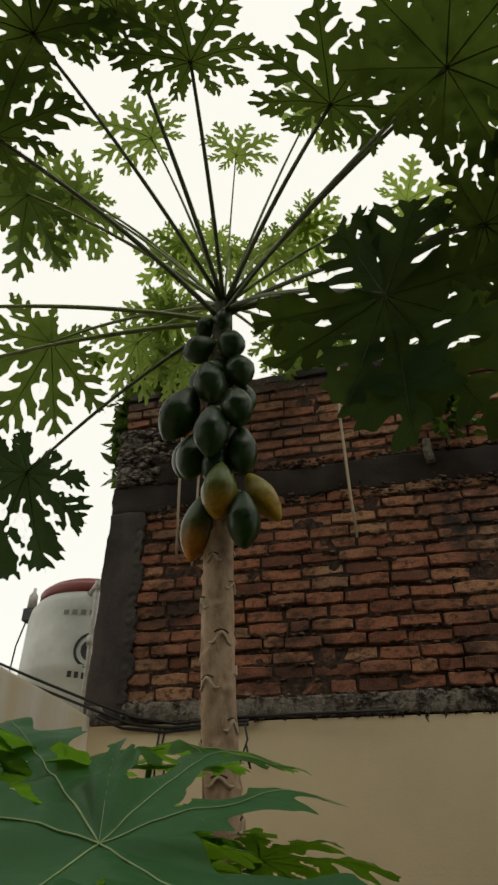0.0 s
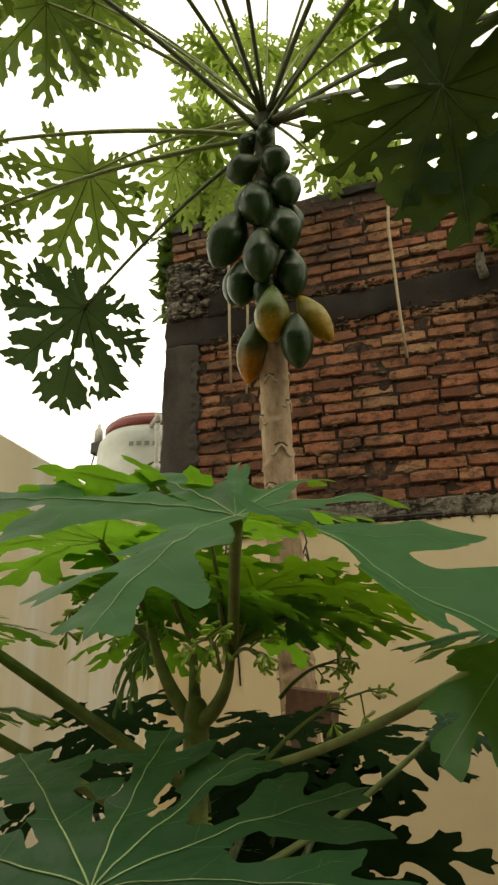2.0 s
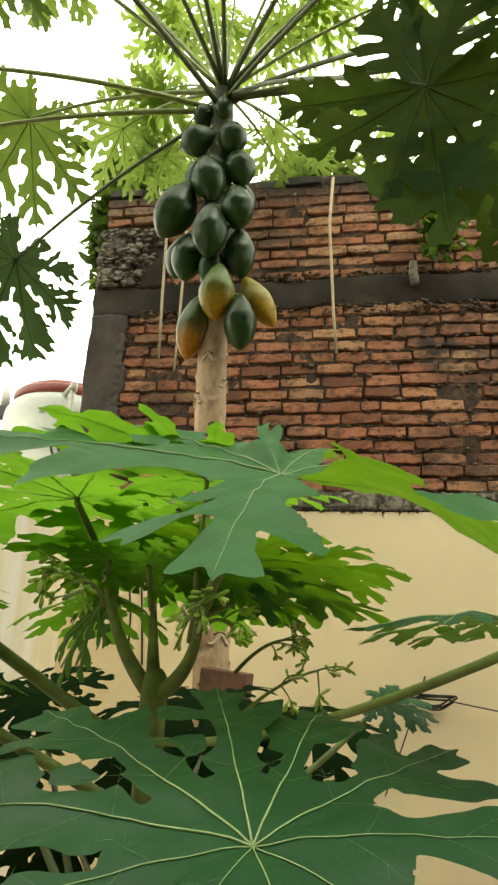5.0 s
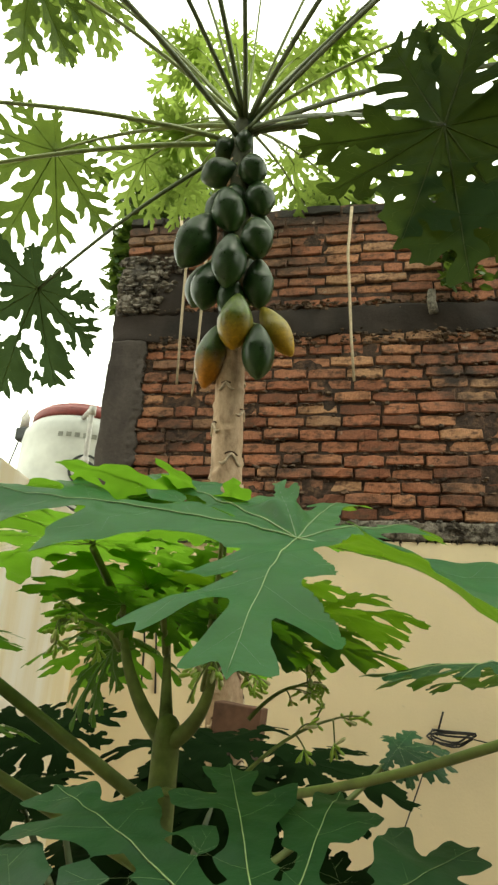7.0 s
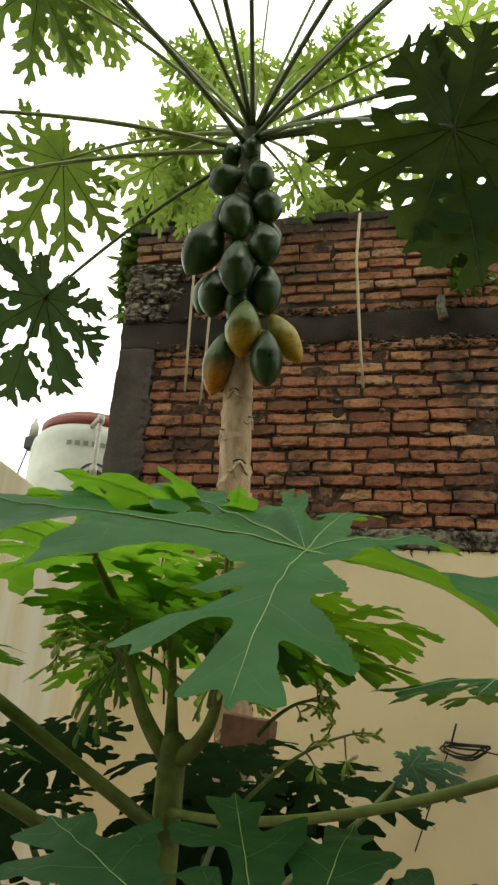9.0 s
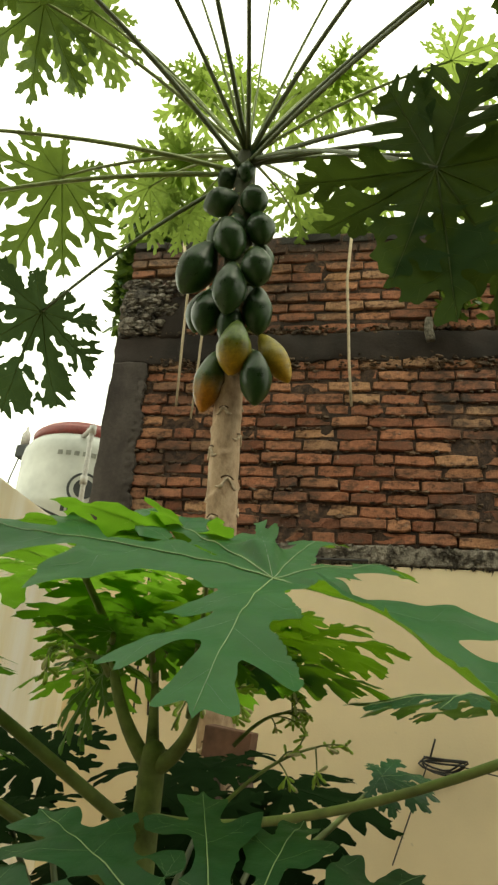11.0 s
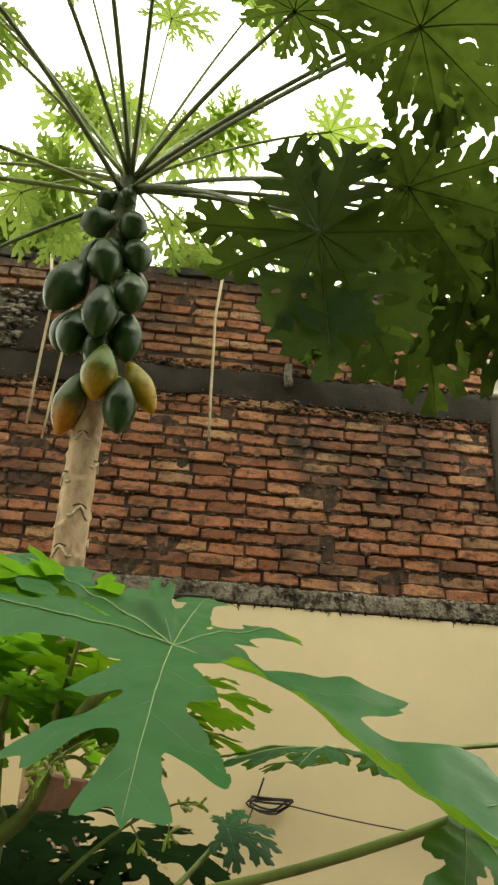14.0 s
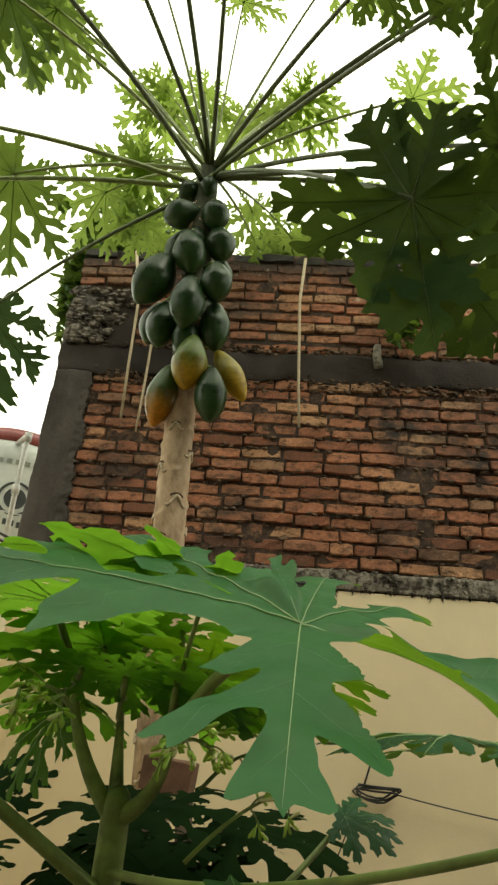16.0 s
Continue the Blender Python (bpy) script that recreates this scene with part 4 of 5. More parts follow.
leaf(young, (-0.581, 0.55, 1.453), (-1, -0.2, 0), (0, 0.1, 1), 0.24, 212, LOW_LEAF, 9, 0.1, 150, stalk=(-0.395, 0.74, 1.30), stalk_r=(0.0075, 0.0055), sag=0.0, label=LOW_L)
leaf(young, (-0.275, 0.53, 1.636), None, (0.0, 0.42, 1), 0.16, 213, LOW_LEAF, tips=[(-0.44, 0.43, 1.653), (-0.385, 0.4, 1.664), (-0.308, 0.42, 1.674), (-0.238, 0.42, 1.652), (-0.185, 0.47, 1.634), (-0.39, 0.58, 1.634), (-0.2, 0.6, 1.622)], stalk=(-0.335, 0.72, 1.53), stalk_r=(0.0032, 0.0022), sag=-0.01, label=LOW_L, cut=dict(LOW_CUT, core=0.13, sub=0.3), fine=60, wave=0.05)
UPPER_YOUNG = [
    ((-0.35, 0.8, 1.705), (0.6, 0.4, 0.1), (0, -0.1, 1), 0.2, (-0.33, 0.72, 1.518)),
    ((-0.424, 0.72, 1.606), (-0.4, -0.3, -0.3), (-0.2, 0.4, 1), 0.17, (-0.408, 0.77, 1.549)),
]
SIDE_YOUNG = [
    ((-0.386, 0.78, 1.63), (0.3, 0.3, -0.2), (0, 0.3, 1), 0.18, (-0.408, 0.77, 1.549)),
    ((-0.305, 0.85, 1.566), (0.8, 0.2, -0.25), (0, 0.2, 1), 0.2, (-0.33, 0.72, 1.518)),
    ((-0.496, 0.8, 1.532), (-0.2, 0.1, -0.8), (-0.5, -0.6, 0.3), 0.1, (-0.468, 0.75, 1.58)),
    ((-0.234, 0.86, 1.597), (0.9, -0.1, -0.12), (0, 0.3, 1), 0.16, (-0.33, 0.72, 1.518)),
]
FORK_YOUNG = [
    ((-0.425, 0.66, 1.578), (-0.6, -0.2, -0.5), (-0.1, 0.35, 0.9), 0.10, (-0.462, 0.74, 1.56)),
    ((-0.372, 0.65, 1.572), (0.2, -0.3, -0.7), (0.0, 0.45, 0.9), 0.09, (-0.405, 0.76, 1.53)),
    ((-0.318, 0.66, 1.575), (0.6, -0.1, -0.5), (0.1, 0.4, 0.9), 0.10, (-0.335, 0.72, 1.51)),
]
for k, (hub, ax, nrm, size, start) in enumerate(UPPER_YOUNG + SIDE_YOUNG + FORK_YOUNG):
    leaf(young, hub, ax, nrm, size, 262 + k, YOUNG_LEAF if hub[0] > -0.31 else LOW_LEAF, 9, 0.12, 150, stalk=start, stalk_r=(0.005, 0.0035), sag=0.0, label=LOW_L, cut=LOW_CUT)
# low leaves, coloured near black to stand in for the shade under the plant
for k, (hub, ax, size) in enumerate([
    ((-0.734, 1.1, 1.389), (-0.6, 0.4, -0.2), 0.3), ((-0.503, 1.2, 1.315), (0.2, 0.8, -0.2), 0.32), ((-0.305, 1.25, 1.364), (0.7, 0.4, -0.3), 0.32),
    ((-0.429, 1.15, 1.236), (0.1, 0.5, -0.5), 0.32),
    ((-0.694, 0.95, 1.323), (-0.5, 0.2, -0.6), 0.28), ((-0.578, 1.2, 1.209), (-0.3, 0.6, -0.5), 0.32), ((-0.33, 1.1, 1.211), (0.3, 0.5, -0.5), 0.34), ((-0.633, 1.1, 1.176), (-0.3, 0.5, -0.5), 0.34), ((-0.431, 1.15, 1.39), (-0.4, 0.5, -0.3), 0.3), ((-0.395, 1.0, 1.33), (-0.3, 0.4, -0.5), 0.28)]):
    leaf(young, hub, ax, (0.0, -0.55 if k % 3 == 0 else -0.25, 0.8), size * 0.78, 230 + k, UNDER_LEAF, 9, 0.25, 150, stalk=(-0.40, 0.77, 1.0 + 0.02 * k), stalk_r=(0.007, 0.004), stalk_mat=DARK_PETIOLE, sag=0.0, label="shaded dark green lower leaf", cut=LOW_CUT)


def flower_head(centre, start, seed, sprays=4, reach=0.03):
    """A loose panicle: sprays off a bent stalk, each with fat buds hanging at its end, a few open and cream."""
    rnd = random.Random(seed)
    centre = Vector(centre)
    run = bent(start, centre, -0.012, steps=10)
    stem = part("flower_stalk", tube_mesh("flower_stalk", run, [0.0032, 0.0016], PETIOLE, 6), young)
    ahead = (run[-1] - run[-2]).normalized()
    for s_i in range(sprays):
        root = run[10 - 2 * (s_i % 3)]
        way = (ahead * 0.8 + Vector((rnd.gauss(0, 0.6), rnd.gauss(0, 0.4), rnd.gauss(-0.15, 0.5)))).normalized()
        tip = root + way * reach * rnd.uniform(0.6, 1.3)
        part("spray", tube_mesh("spray", bent(root, tip, -0.003, steps=5), [0.0013, 0.0009], PETIOLE, 5), stem)
        for k in range(rnd.randint(4, 7)):
            d = (way * 0.6 + Vector((rnd.gauss(0, 0.7), rnd.gauss(0, 0.5), rnd.gauss(-0.35, 0.5)))).normalized()
            base = root + (tip - root) * rnd.uniform(0.55, 1.0)
            h = rnd.uniform(0.004, 0.0075)
            p = base + d * (h + rnd.uniform(0.001, 0.005))
            open_bud = rnd.random() < 0.12
            v, f = lathe([(0.0007, -1), (0.0013, -0.7), (0.0017, -0.1), (0.0021, 0.45), (0.0015, 0.85), (0.0006, 1)], 8)
            turn = d.to_track_quat("Z", "Y").to_matrix()
            v = [p + turn @ Vector((x * (1.2 if open_bud else 1), y * (1.2 if open_bud else 1), z * h * (1.4 if open_bud else 1))) for x, y, z in v]
            sv, sf = tube([base, p], 0.0007, 4)
            o = len(v)
            part("flower_bud", mesh_of("flower_bud", v + sv, f + [tuple(o + q for q in face) for face in sf], PETAL if open_bud else BUD, True), stem)


flower_head((-0.244, 0.9, 1.501), (-0.314, 0.85, 1.455), 1, 7, 0.032)
flower_head((-0.203, 0.85, 1.463), (-0.316, 0.8, 1.385), 2, 7, 0.034)
flower_head((-0.435, 0.54, 1.55), (-0.452, 0.72, 1.536), 3, 5, 0.03)
flower_head((-0.284, 0.68, 1.511), (-0.333, 0.72, 1.496), 4, 5)
flower_head((-0.321, 0.68, 1.536), (-0.333, 0.72, 1.496), 6, 5)
flower_head((-0.392, 0.8, 1.323), (-0.39, 0.76, 1.36), 5, 4)

flower_head((-0.278, 0.54, 1.522), (-0.335, 0.70, 1.492), 8, 6, 0.034)
flower_head((-0.404, 0.54, 1.54), (-0.452, 0.72, 1.53), 9, 4, 0.028)

# ---- hung on and fixed to the wall ----
for name, lab, pts, r in [
    ("dry_stalk", "pale dry stalk hanging down the brick wall", [(-1.325, 2.8, 3.976), (-1.261, 2.8, 3.636), (-1.253, 2.8, 3.253), (-1.242, 2.8, 2.901)], 0.009),
    ("dry_stalk", "pale dry stalk hanging down the brick wall", [(-1.148, 2.8, 3.758), (-1.147, 2.8, 3.369), (-1.149, 2.8, 3.041), (-1.154, 2.8, 2.829)], 0.008),
    ("dry_stalk", "long pale dry stalk hanging from the wall's top", [(-0.343, 2.81, 3.972), (-0.363, 2.81, 3.676), (-0.352, 2.81, 3.393), (-0.343, 2.81, 3.146), (-0.328, 2.81, 2.905)], 0.0085)]:
    tagged(new(name, tube_mesh(name, [SWING @ Vector(p) for p in pts], [r, r * 0.8], STALK, 8)), lab, "stalk", "dry stalks on the wall")

tie = thing("wire_tie", "dark wire looped round a nail in the plastered wall", "wire", (0.01, WALL_Y + 0.02, 1.32))
part("nail", tube_mesh("nail", [(0.034, 2.87, 1.408), (0.007, 2.9, 1.316)], 0.004, CABLE, 6), tie)
loop = [Vector((0.06 + (0.085 - 0.012 * math.sin(0.23 * a)) * math.cos(a) + 0.008 * math.sin(3 * a), WALL_Y + 0.02 - 0.01 * math.sin(a * 2), 1.315 + 0.02 * math.sin(a) + 0.008 * math.cos(2 * a) + 0.009 * math.sin(0.37 * a))) for a in (k * 0.42 for k in range(52))]
part("loop", tube_mesh("loop", loop, 0.0042, CABLE, 6), tie)
part("wire", tube_mesh("wire", bent((0.14, WALL_Y + 0.02, 1.315), (1.2, WALL_Y + 0.09, 1.22), 0.02), 0.0028, CABLE, 5), tie)
part("wire", tube_mesh("wire", bent((0.0, WALL_Y + 0.02, 1.31), (-0.14, WALL_Y + 0.01, 0.95), 0.0), 0.0028, CABLE, 5), tie)

cables = thing("cable_bundle", "black cables strung along the wall's ledge, ends hanging loose", "cable", (-1.2, 2.8, 2.1))
STRUNG = [
    [(-2.126, 2.5, 2.377), (-1.804, 2.6, 2.255), (-1.573, 2.75, 2.17), (-1.407, 2.8, 2.112), (-1.223, 2.82, 2.091), (-1.012, 2.82, 2.099), (-0.858, 2.82, 2.108)],
    [(-2.138, 2.5, 2.416), (-1.843, 2.6, 2.3), (-1.578, 2.75, 2.201), (-1.383, 2.8, 2.137), (-1.197, 2.82, 2.109), (-0.961, 2.82, 2.121), (-0.66, 2.825, 2.122), (-0.238, 2.83, 2.121)],
    [(-1.571, 2.78, 2.146), (-1.447, 2.8, 2.097), (-1.248, 2.82, 2.076), (-1.089, 2.82, 2.086), (-0.858, 2.82, 2.092)],
]
LOOSE = [
    [(-1.269, 2.82, 2.093), (-1.279, 2.82, 2.003), (-1.279, 2.82, 1.894), (-1.297, 2.82, 1.769), (-1.275, 2.82, 1.613), (-1.268, 2.82, 1.397)],
    [(-1.244, 2.82, 2.088), (-1.261, 2.82, 1.98), (-1.235, 2.82, 1.925), (-1.242, 2.82, 1.809), (-1.218, 2.82, 1.613), (-1.198, 2.82, 1.399)],
    [(-0.872, 2.8, 2.096), (-0.856, 2.8, 2.03), (-0.889, 2.8, 1.941), (-0.865, 2.8, 1.976), (-0.843, 2.8, 1.919), (-0.861, 2.8, 2.008)],
]
for k, pts in enumerate(STRUNG + LOOSE):
    part("cable", tube_mesh("cable", pts, 0.0065 if k < 3 else 0.0045, CABLE, 6), cables)

# ---- timber prop beside the trunk ----
bx = Vector((-0.572, 1.86, 1.384))
prop = thing("timber_prop", "brown timber block on two leaning posts beside the papaya trunk", "post", (bx.x, bx.y, 0))
head = part("head_block", block("head_block", WOOD, -0.072, 0.072, -0.03, 0.03, -0.042, 0.042, 0.004, 0.002, 2), prop, "reddish brown sawn block")
head.matrix_world = Matrix.Translation(bx) @ pose(0, 0, 0, 0, 5, -8)
for off in (-0.05, 0.045):
    part("post", tube_mesh("post", [bx + Vector((off, 0.0, -0.03)), bx + Vector((off + 0.06, 0.03, -0.6)), bx + Vector((off + 0.13, 0.06, -bx.z))], 0.026, DARK_WOOD, 6), prop, "dark rough post")

# ---- water tank behind the wall ----
TC = Vector((-2.50, 4.15, 2.24))
tank = thing("water_tank", "off-white plastic water tank with dark red lid and worn print", "tank", TC)
v, f = lathe([(0.43, 0), (0.45, 0.03), (0.45, 0.4), (0.456, 0.42), (0.45, 0.44), (0.45, 0.8), (0.44, 0.87), (0.41, 0.92), (0.385, 0.945), (0.37, 0.95), (0.36, 0.955)], 40)
part("body", mesh_of("tank_body", v, f, TANK, True), tank, "", TC)
v, f = lathe([(0.36, 0.94), (0.392, 0.945), (0.4, 0.96), (0.4, 1.0), (0.385, 1.02), (0.36, 1.025), (0.35, 1.05), (0.3, 1.075), (0.1, 1.09), (0.02, 1.09)], 36)
part("lid", mesh_of("tank_lid", v, f, LID, True), tank, "dark red screw lid", TC)


def on_tank(name, cells, mat):
    """Print on the tank's curved side; cells: quads of (angle, height) in radians and metres."""
    vs, fs = [], []
    for quad in cells:
        o = len(vs)
        vs += [TC + Vector((0.4535 * math.sin(a), -0.4535 * math.cos(a), z)) for a, z in quad]
        fs.append(tuple(range(o, o + len(quad))))
    return part(name, mesh_of(name, vs, fs, mat), tank)


def ring(ca, cz, r0, r1, a0=0.0, a1=2 * math.pi, n=32):
    cells = []
    for k in range(n):
        u, w = a0 + (a1 - a0) * k / n, a0 + (a1 - a0) * (k + 1) / n
        cells.append([(ca + r * math.cos(q) / 0.45, cz + r * math.sin(q)) for r, q in ((r0, u), (r1, u), (r1, w), (r0, w))])
    return cells


LA, LZ = 0.6, 0.52
on_tank("emblem", ring(LA, LZ, 0.10, 0.118) + ring(LA, LZ, 0.0, 0.072), PRINT)
for k in range(8):
    a0 = LA - 0.5 + 0.13 * k
    on_tank("print_bar", [[(a0, 0.755), (a0 + 0.08, 0.755), (a0 + 0.08, 0.79), (a0, 0.79)]], GREY_PRINT)
for k in range(5):
    a0, z0 = LA - 0.3 + 0.1 * k, 0.345 - 0.004 * k
    on_tank("print_bar", [[(a0, z0), (a0 + 0.06, z0), (a0 + 0.06, z0 + 0.04), (a0, z0 + 0.04)]], PRINT)
stand = tagged(new("tank_stand", block("tank_stand", ROOF, -3.3, -1.9, 3.6, 4.8, 0, 2.24, 0.01)), "grey masonry stand under the water tank", "stand")
pipe = thing("water_pipe", "grey plastic pipe rising beside the tank to an elbow", "pipe", (-2.36, 3.66, 2.3))
part("pipe", tube_mesh("riser", [(-2.16, 3.64, 2.0), (-2.18, 3.64, 2.8), (-2.185, 3.64, 3.13), (-2.21, 3.66, 3.16), (-2.34, 3.8, 3.16)], 0.018, PIPE, 10), pipe)
for zc in (2.75, 3.12):
    part("collar", tube_mesh("collar", [(-2.18, 3.64, zc), (-2.182, 3.64, zc + 0.06)], 0.026, PIPE, 10), pipe)
valve = thing("float_valve", "small dark valve fitting with a clear cap fixed to the tank", "valve", (-2.93, 4.0, 3.1))
part("body", block("valve_body", PRINT, -2.99, -2.88, 3.96, 4.06, 3.08, 3.18, 0.012), valve, "black plastic body")
part("cap", tube_mesh("valve_cap", [(-2.945, 4.0, 3.17), (-2.945, 4.0, 3.28), (-2.945, 4.0, 3.31), (-2.945, 4.0, 3.34)], [0.035, 0.033, 0.014, 0.012], PIPE, 12), valve, "pale grey cap")
part("cable", tube_mesh("valve_cable", [(-2.97, 4.0, 3.09), (-3.0, 3.98, 2.9), (-3.0, 3.96, 2.5)], 0.006, CABLE, 6), valve)

# ---- dark drips and roots hanging from the ledge over the plaster ----
rnd = random.Random(31)
dv, df = [], []
for k in range(130):
    x = rnd.uniform(-1.2, 1.42)
    ln = rnd.uniform(0.002, 0.013) * (2.5 if rnd.random() < 0.12 else 1.0)
    tv, tf = tube([(x, WALL_Y - 0.008, BASE - 0.012), (x + rnd.uniform(-0.004, 0.004), WALL_Y - 0.008, BASE - 0.016 - ln * 0.5), (x + rnd.uniform(-0.006, 0.006), WALL_Y - 0.007, BASE - 0.018 - ln)], [rnd.uniform(0.003, 0.01), rnd.uniform(0.002, 0.005), 0.0008], 5)
    o = len(dv)
    dv += tv
    df += [tuple(o + q for q in face) for face in tf]
part("drips", mesh_of("drips", dv, df, BEAM, True), wall, "dark mossy drips under the ledge")["kind"] = "stuff"

# ---- plants behind the wall ----
def bush(name, label, centre, size, seed, count, leaf_len=0.09):
    rnd = random.Random(seed)
    verts, faces = [], []
    for k in range(count):
        d = Vector([max(-1.5, min(1.5, rnd.gauss(0, 1))) * q for q in size]) * 0.5
        p = Vector(centre) + d
        u = Vector((rnd.gauss(0, 1), rnd.gauss(0, 1), rnd.gauss(-0.4, 0.7))).normalized()
        w = u.cross(Vector((rnd.gauss(0, 0.5), rnd.gauss(0, 0.5), 1))).normalized()
        nn = u.cross(w)
        ln = leaf_len * rnd.uniform(0.6, 1.3)
        hw = ln * rnd.uniform(0.2, 0.34)
        o = len(verts)
        verts += [p, p + u * ln * 0.3 + w * hw - nn * hw * 0.3, p + u * ln * 0.35, p + u * ln * 0.3 - w * hw - nn * hw * 0.3, p + u * ln * 0.7 + w * hw * 0.75 - nn * hw * 0.4, p + u * ln * 0.7 - nn * 0.004, p + u * ln * 0.7 - w * hw * 0.75 - nn * hw * 0.4, p + u * ln - nn * hw * 0.5]
        faces += [(o, o + 2, o + 1), (o, o + 3, o + 2), (o + 1, o + 2, o + 5, o + 4), (o + 2, o + 3, o + 6, o + 5), (o + 4, o + 5, o + 7), (o + 5, o + 6, o + 7)]
    ob = thing(name, label, "plant", centre)
    part("foliage", mesh_of("foliage", verts, faces, BUSH_LEAF), ob)
    c = Vector(centre)
    foot = Vector((c.x, c.y + 0.1, 2.6)) if size[1] > 0.1 else c + Vector((0.02, 0.02, size[2] * 0.6))
    part("stem", tube_mesh("bush_stem", bent(foot, c, 0), [0.02, 0.008] if size[1] > 0.1 else [0.004, 0.002], DARK_PETIOLE, 6), ob)


bush("shrub", "leafy green shrub growing over the wall's corner", (-1.62, 3.2, 4.15), (0.34, 0.2, 0.42), 1, 900, 0.11)
bush("shrub", "leafy green shrub growing over the wall's corner", (-1.78, 3.2, 3.9), (0.16, 0.15, 0.34), 2, 330, 0.11)
bush("shrub", "leafy green shrub showing above the bricks", (-1.5, 3.2, 4.4), (0.4, 0.18, 0.22), 3, 620, 0.1)
bush("shrub", "leafy green shrub showing above the bricks", (-0.5, 3.2, 4.34), (0.26, 0.18, 0.15), 4, 420, 0.09)
bush("shrub", "leafy green shrub showing above the bricks", (0.05, 3.2, 4.1), (0.5, 0.2, 0.16), 5, 420, 0.1)

bush("creeper", "small green creeper clinging under the wall's top", (0.216, 2.8, 3.534), (0.12, 0.04, 0.2), 6, 120, 0.07)
bush("creeper", "small green creeper clinging under the wall's top", (0.19, 2.8, 3.632), (0.14, 0.04, 0.1), 7, 90, 0.06)

# ---- unseen walls added behind and beside the view to keep sky light out ----
tagged(new("wall_house", block("wall_house", CEMENT, -5, 5, -1.9, -1.7, -0.1, 6.2, 0.01)), "plain grey unseen wall, added to hold back light from behind", "wall", kind="structure")
tagged(new("wall_yard", block("wall_yard", CEMENT, 2.6, 2.8, -1.7, 2.84, -0.1, 3.0, 0.01)), "plain grey unseen wall, added to hold back light from one side", "wall", kind="structure")

# ---- the bricks, course by course ----
def brick_mesh(seed):
    """A worn brick: a ragged ring of ten corners, its arrises rubbed round."""
    rnd = random.Random(seed)
    w, h, d = 0.1, 0.0288, 0.09
    ring0 = []
    for sx, sz in ((-1, -0.84), (-0.5, -1), (0.05, -1), (0.5, -1), (1, -0.84), (1, 0.84), (0.5, 1), (0, 1), (-0.5, 1), (-1, 0.84)):
        ring0.append((sx * w + rnd.uniform(-0.004, 0.004), sz * h + rnd.uniform(-0.0032, 0.0032)))
    verts = [(x, d, z) for x, z in ring0] + [(x, rnd.uniform(0.004, 0.011), z) for x, z in ring0]
    verts += [(x * (1 - 0.005 / w), rnd.uniform(-0.004, 0.004), z * (1 - 0.0055 / h)) for x, z in ring0]
    faces = []
    for a in (0, 10):
        for k in range(10):
            k2 = (k + 1) % 10
            faces.append((a + k, a + k2, a + 10 + k2, a + 10 + k))
    faces += [(20, 21, 28, 29), (21, 22, 27, 28), (22, 23, 26, 27), (23, 24, 25, 26)]
    return mesh_of("brick", verts, faces, BRICK)


BRICKS = [brick_mesh(k) for k in range(22)]
rnd = random.Random(5)
TOP_V, TOP_F = [], []


def course(z, x0, x1, pitch=0.203):
    x = x0 + rnd.uniform(0.0, 0.5) * pitch * -1
    while x < x1:
        ln = pitch * rnd.uniform(0.86, 1.08)
        if rnd.random() < 0.1:
            ln *= 0.55
        a, b = max(x, x0), min(x + ln, x1)
        if b - a > 0.05:
            gap = rnd.uniform(0.004, 0.015)
            me = rnd.choice(BRICKS)
            place = Vector(((a + b) / 2, WALL_Y + rnd.uniform(-0.008, 0.01), z + rnd.uniform(-0.006, 0.006)))
            turn = Euler((rnd.uniform(-0.03, 0.03), rnd.uniform(-0.02, 0.02), rnd.uniform(-0.03, 0.03)))
            size = ((b - a - gap) / 0.2, 1, rnd.uniform(0.83, 1.02))
            if z > 3.6 and place.x > -0.62:
                m4 = Matrix.LocRotScale(place, turn, size)
                o = len(TOP_V)
                TOP_V.extend(m4 @ v.co for v in me.vertices)
                TOP_F.extend(tuple(o + q for q in p.vertices) for p in me.polygons)
            else:
                ob = part("brick", me, wall)
                ob.location, ob.rotation_euler, ob.scale = place, turn, size
        x += ln


for k in range(15):
    course(BASE + 0.108 + k * 0.0665, COL_R + 0.005, COL2_L - 0.004)
for k in range(10):
    z = 3.398 + k * 0.0665
    course(z, (LEFT if z > 3.75 else COL_R + 0.18) + 0.01, RIGHT - 0.02)
# crumbled mortar and brick along the beam's edges and in the joints, lumps on the ledge, rubble at the column's head
rnd = random.Random(17)


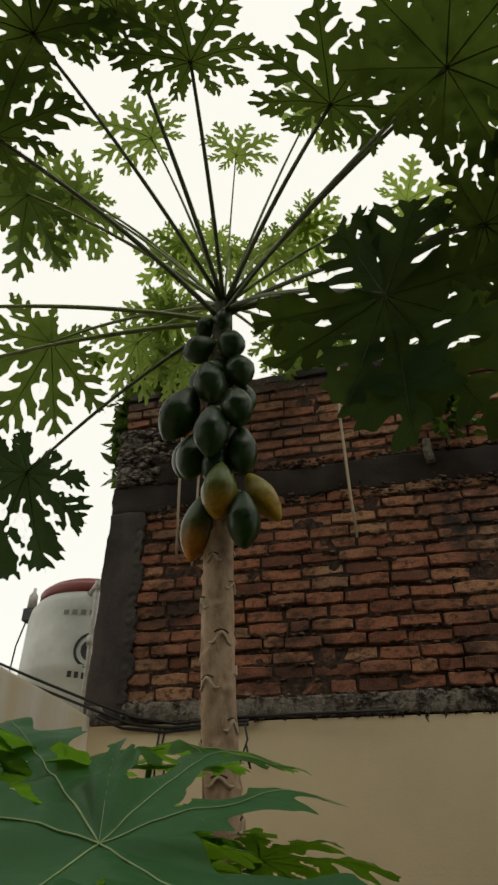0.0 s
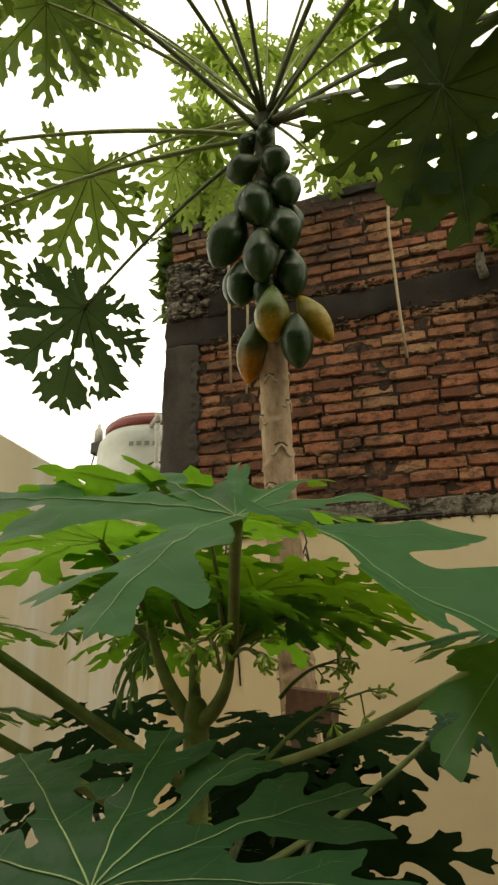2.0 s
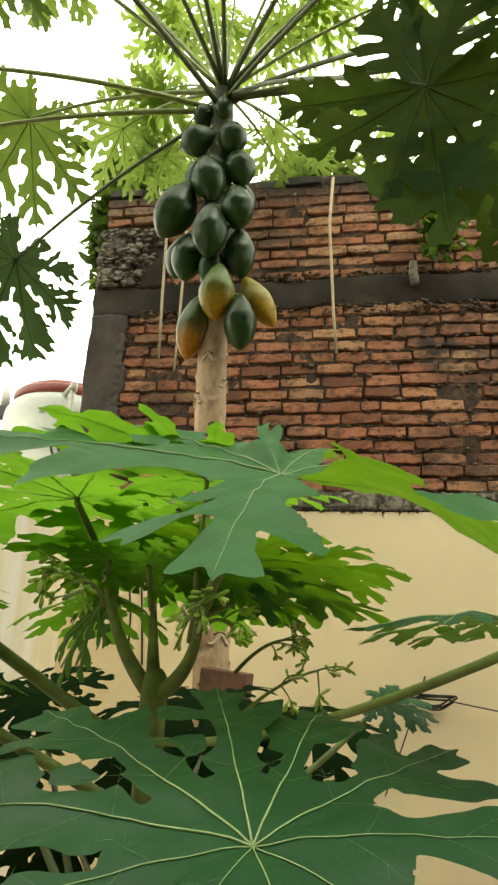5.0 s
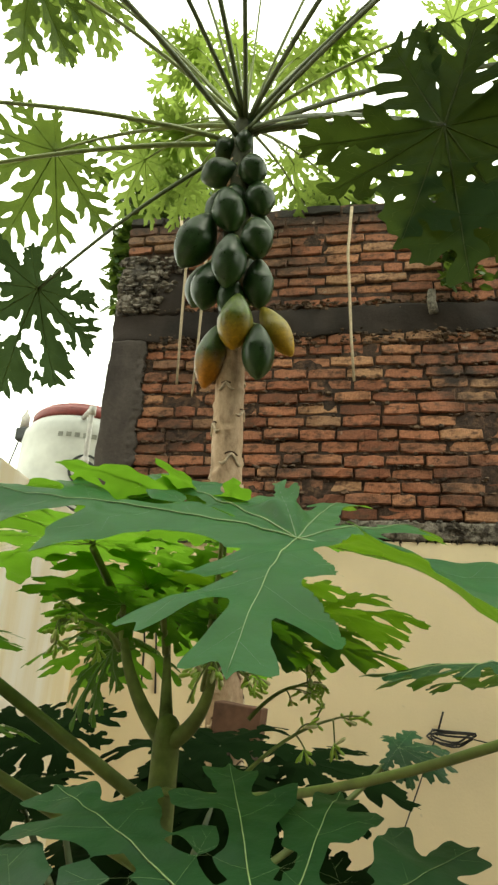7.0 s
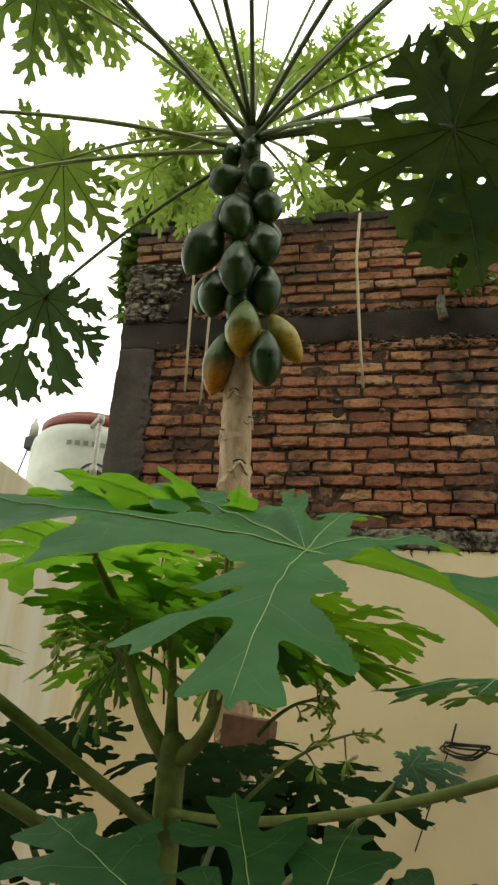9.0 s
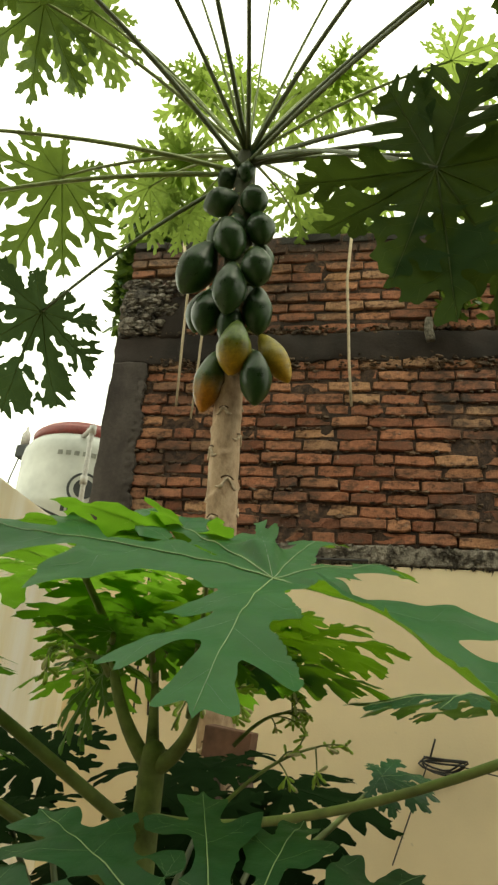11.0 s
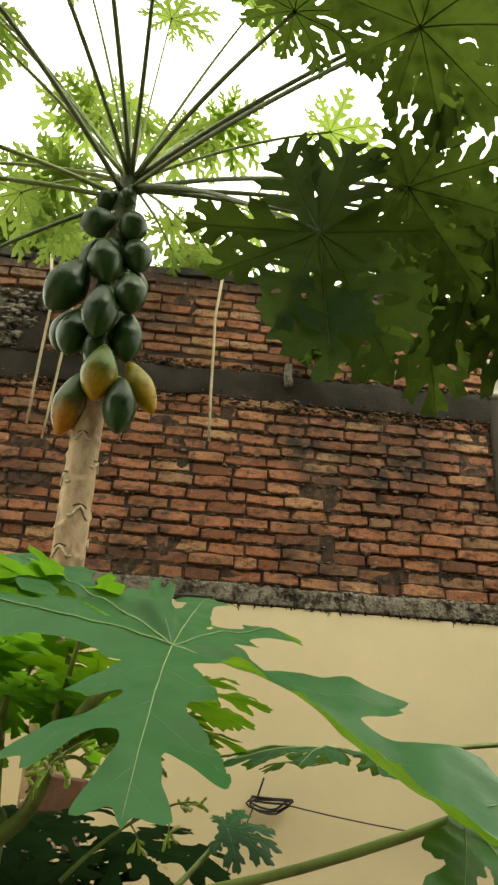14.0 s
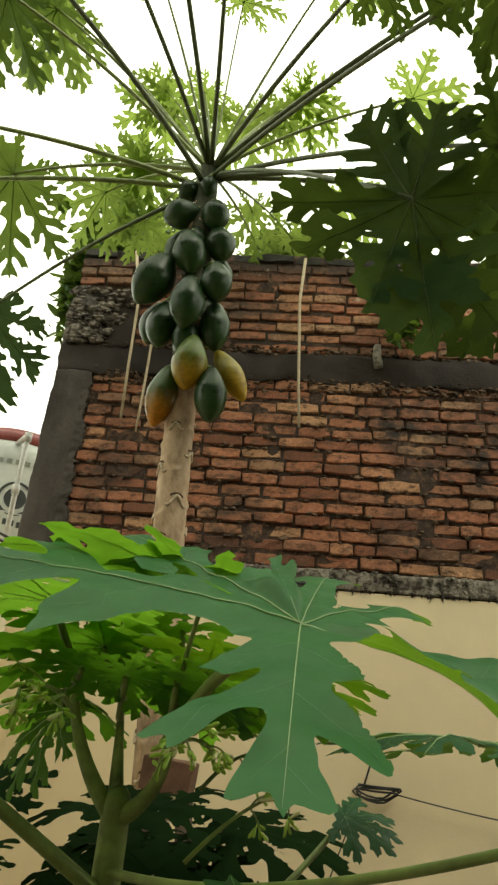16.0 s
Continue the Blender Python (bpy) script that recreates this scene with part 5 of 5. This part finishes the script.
def lump(verts, faces, centre, wide, flat, proud):
    """A chipped stone bedded in the wall: six uneven corners and a smaller face in front."""
    o, tall = len(verts), wide * rnd.uniform(*flat)
    ring6 = [(math.cos(a) * wide * rnd.uniform(0.6, 1.2), math.sin(a) * tall * rnd.uniform(0.6, 1.2)) for a in (q * 2 * math.pi / 6 for q in range(6))]
    verts.extend(centre + Vector((x, 0.012, y)) for x, y in ring6)
    verts.extend(centre + Vector((x * 0.6, -rnd.uniform(*proud), y * 0.6)) for x, y in ring6)
    faces.extend((o + q, o + (q + 1) % 6, o + 6 + (q + 1) % 6, o + 6 + q) for q in range(6))
    faces.append(tuple(o + 6 + q for q in range(6)))


CRUMB_V, CRUMB_F, LUMP_V, LUMP_F, RUBBLE_V, RUBBLE_F = [], [], [], [], [], []
for k in range(1500):
    edge = rnd.random()
    if edge < 0.3:
        z = 3.375 + rnd.gauss(0, 0.012)
    elif edge < 0.62:
        z = 3.175 + rnd.gauss(0, 0.022)
    else:
        z = BASE + 0.108 + 0.0665 * (rnd.randrange(0, 15) + 0.5) + rnd.gauss(0, 0.004)
    lump(CRUMB_V, CRUMB_F, Vector((rnd.uniform(COL_R, COL2_L), WALL_Y + rnd.uniform(-0.004, 0.012), z)), rnd.uniform(0.006, 0.026), (0.3, 0.7), (0.004, 0.014))
for k in range(900):
    lump(LUMP_V, LUMP_F, Vector((rnd.uniform(COL_R, COL2_L + 0.2), WALL_Y - 0.01, BASE + rnd.uniform(-0.01, 0.08))), rnd.uniform(0.005, 0.02), (0.35, 0.8), (0.002, 0.01))
for k in range(230):
    z = rnd.uniform(3.37, 3.73)
    lump(RUBBLE_V, RUBBLE_F, Vector((LEFT + 0.02 + rnd.random() ** 1.3 * (0.2 + 0.22 * (z - 3.37) / 0.36), WALL_Y - 0.02 + rnd.uniform(-0.008, 0.004), z)), rnd.uniform(0.012, 0.045), (0.25, 0.7), (0.0, 0.012))
for name, vs, fs, mat, lab in (("ledge_lumps", LUMP_V, LUMP_F, ROUGH_CEMENT, "rough lumps of grey cement on the ledge"),
                               ("mortar_crumbs", CRUMB_V, CRUMB_F, CRUMB, "lumps of crumbled mortar and brick in the joints"),
                               ("head_rubble", RUBBLE_V, RUBBLE_F, RUBBLE, "broken grey rubble at the column's head")):
    part(name, mesh_of(name, vs, fs, mat), wall, lab)["kind"] = "stuff"
top_bricks = part("top_bricks", mesh_of("top_bricks", TOP_V, TOP_F, FAR_BRICK), wall, "dark weathered bricks of the top courses")
top_bricks["kind"] = "stuff"
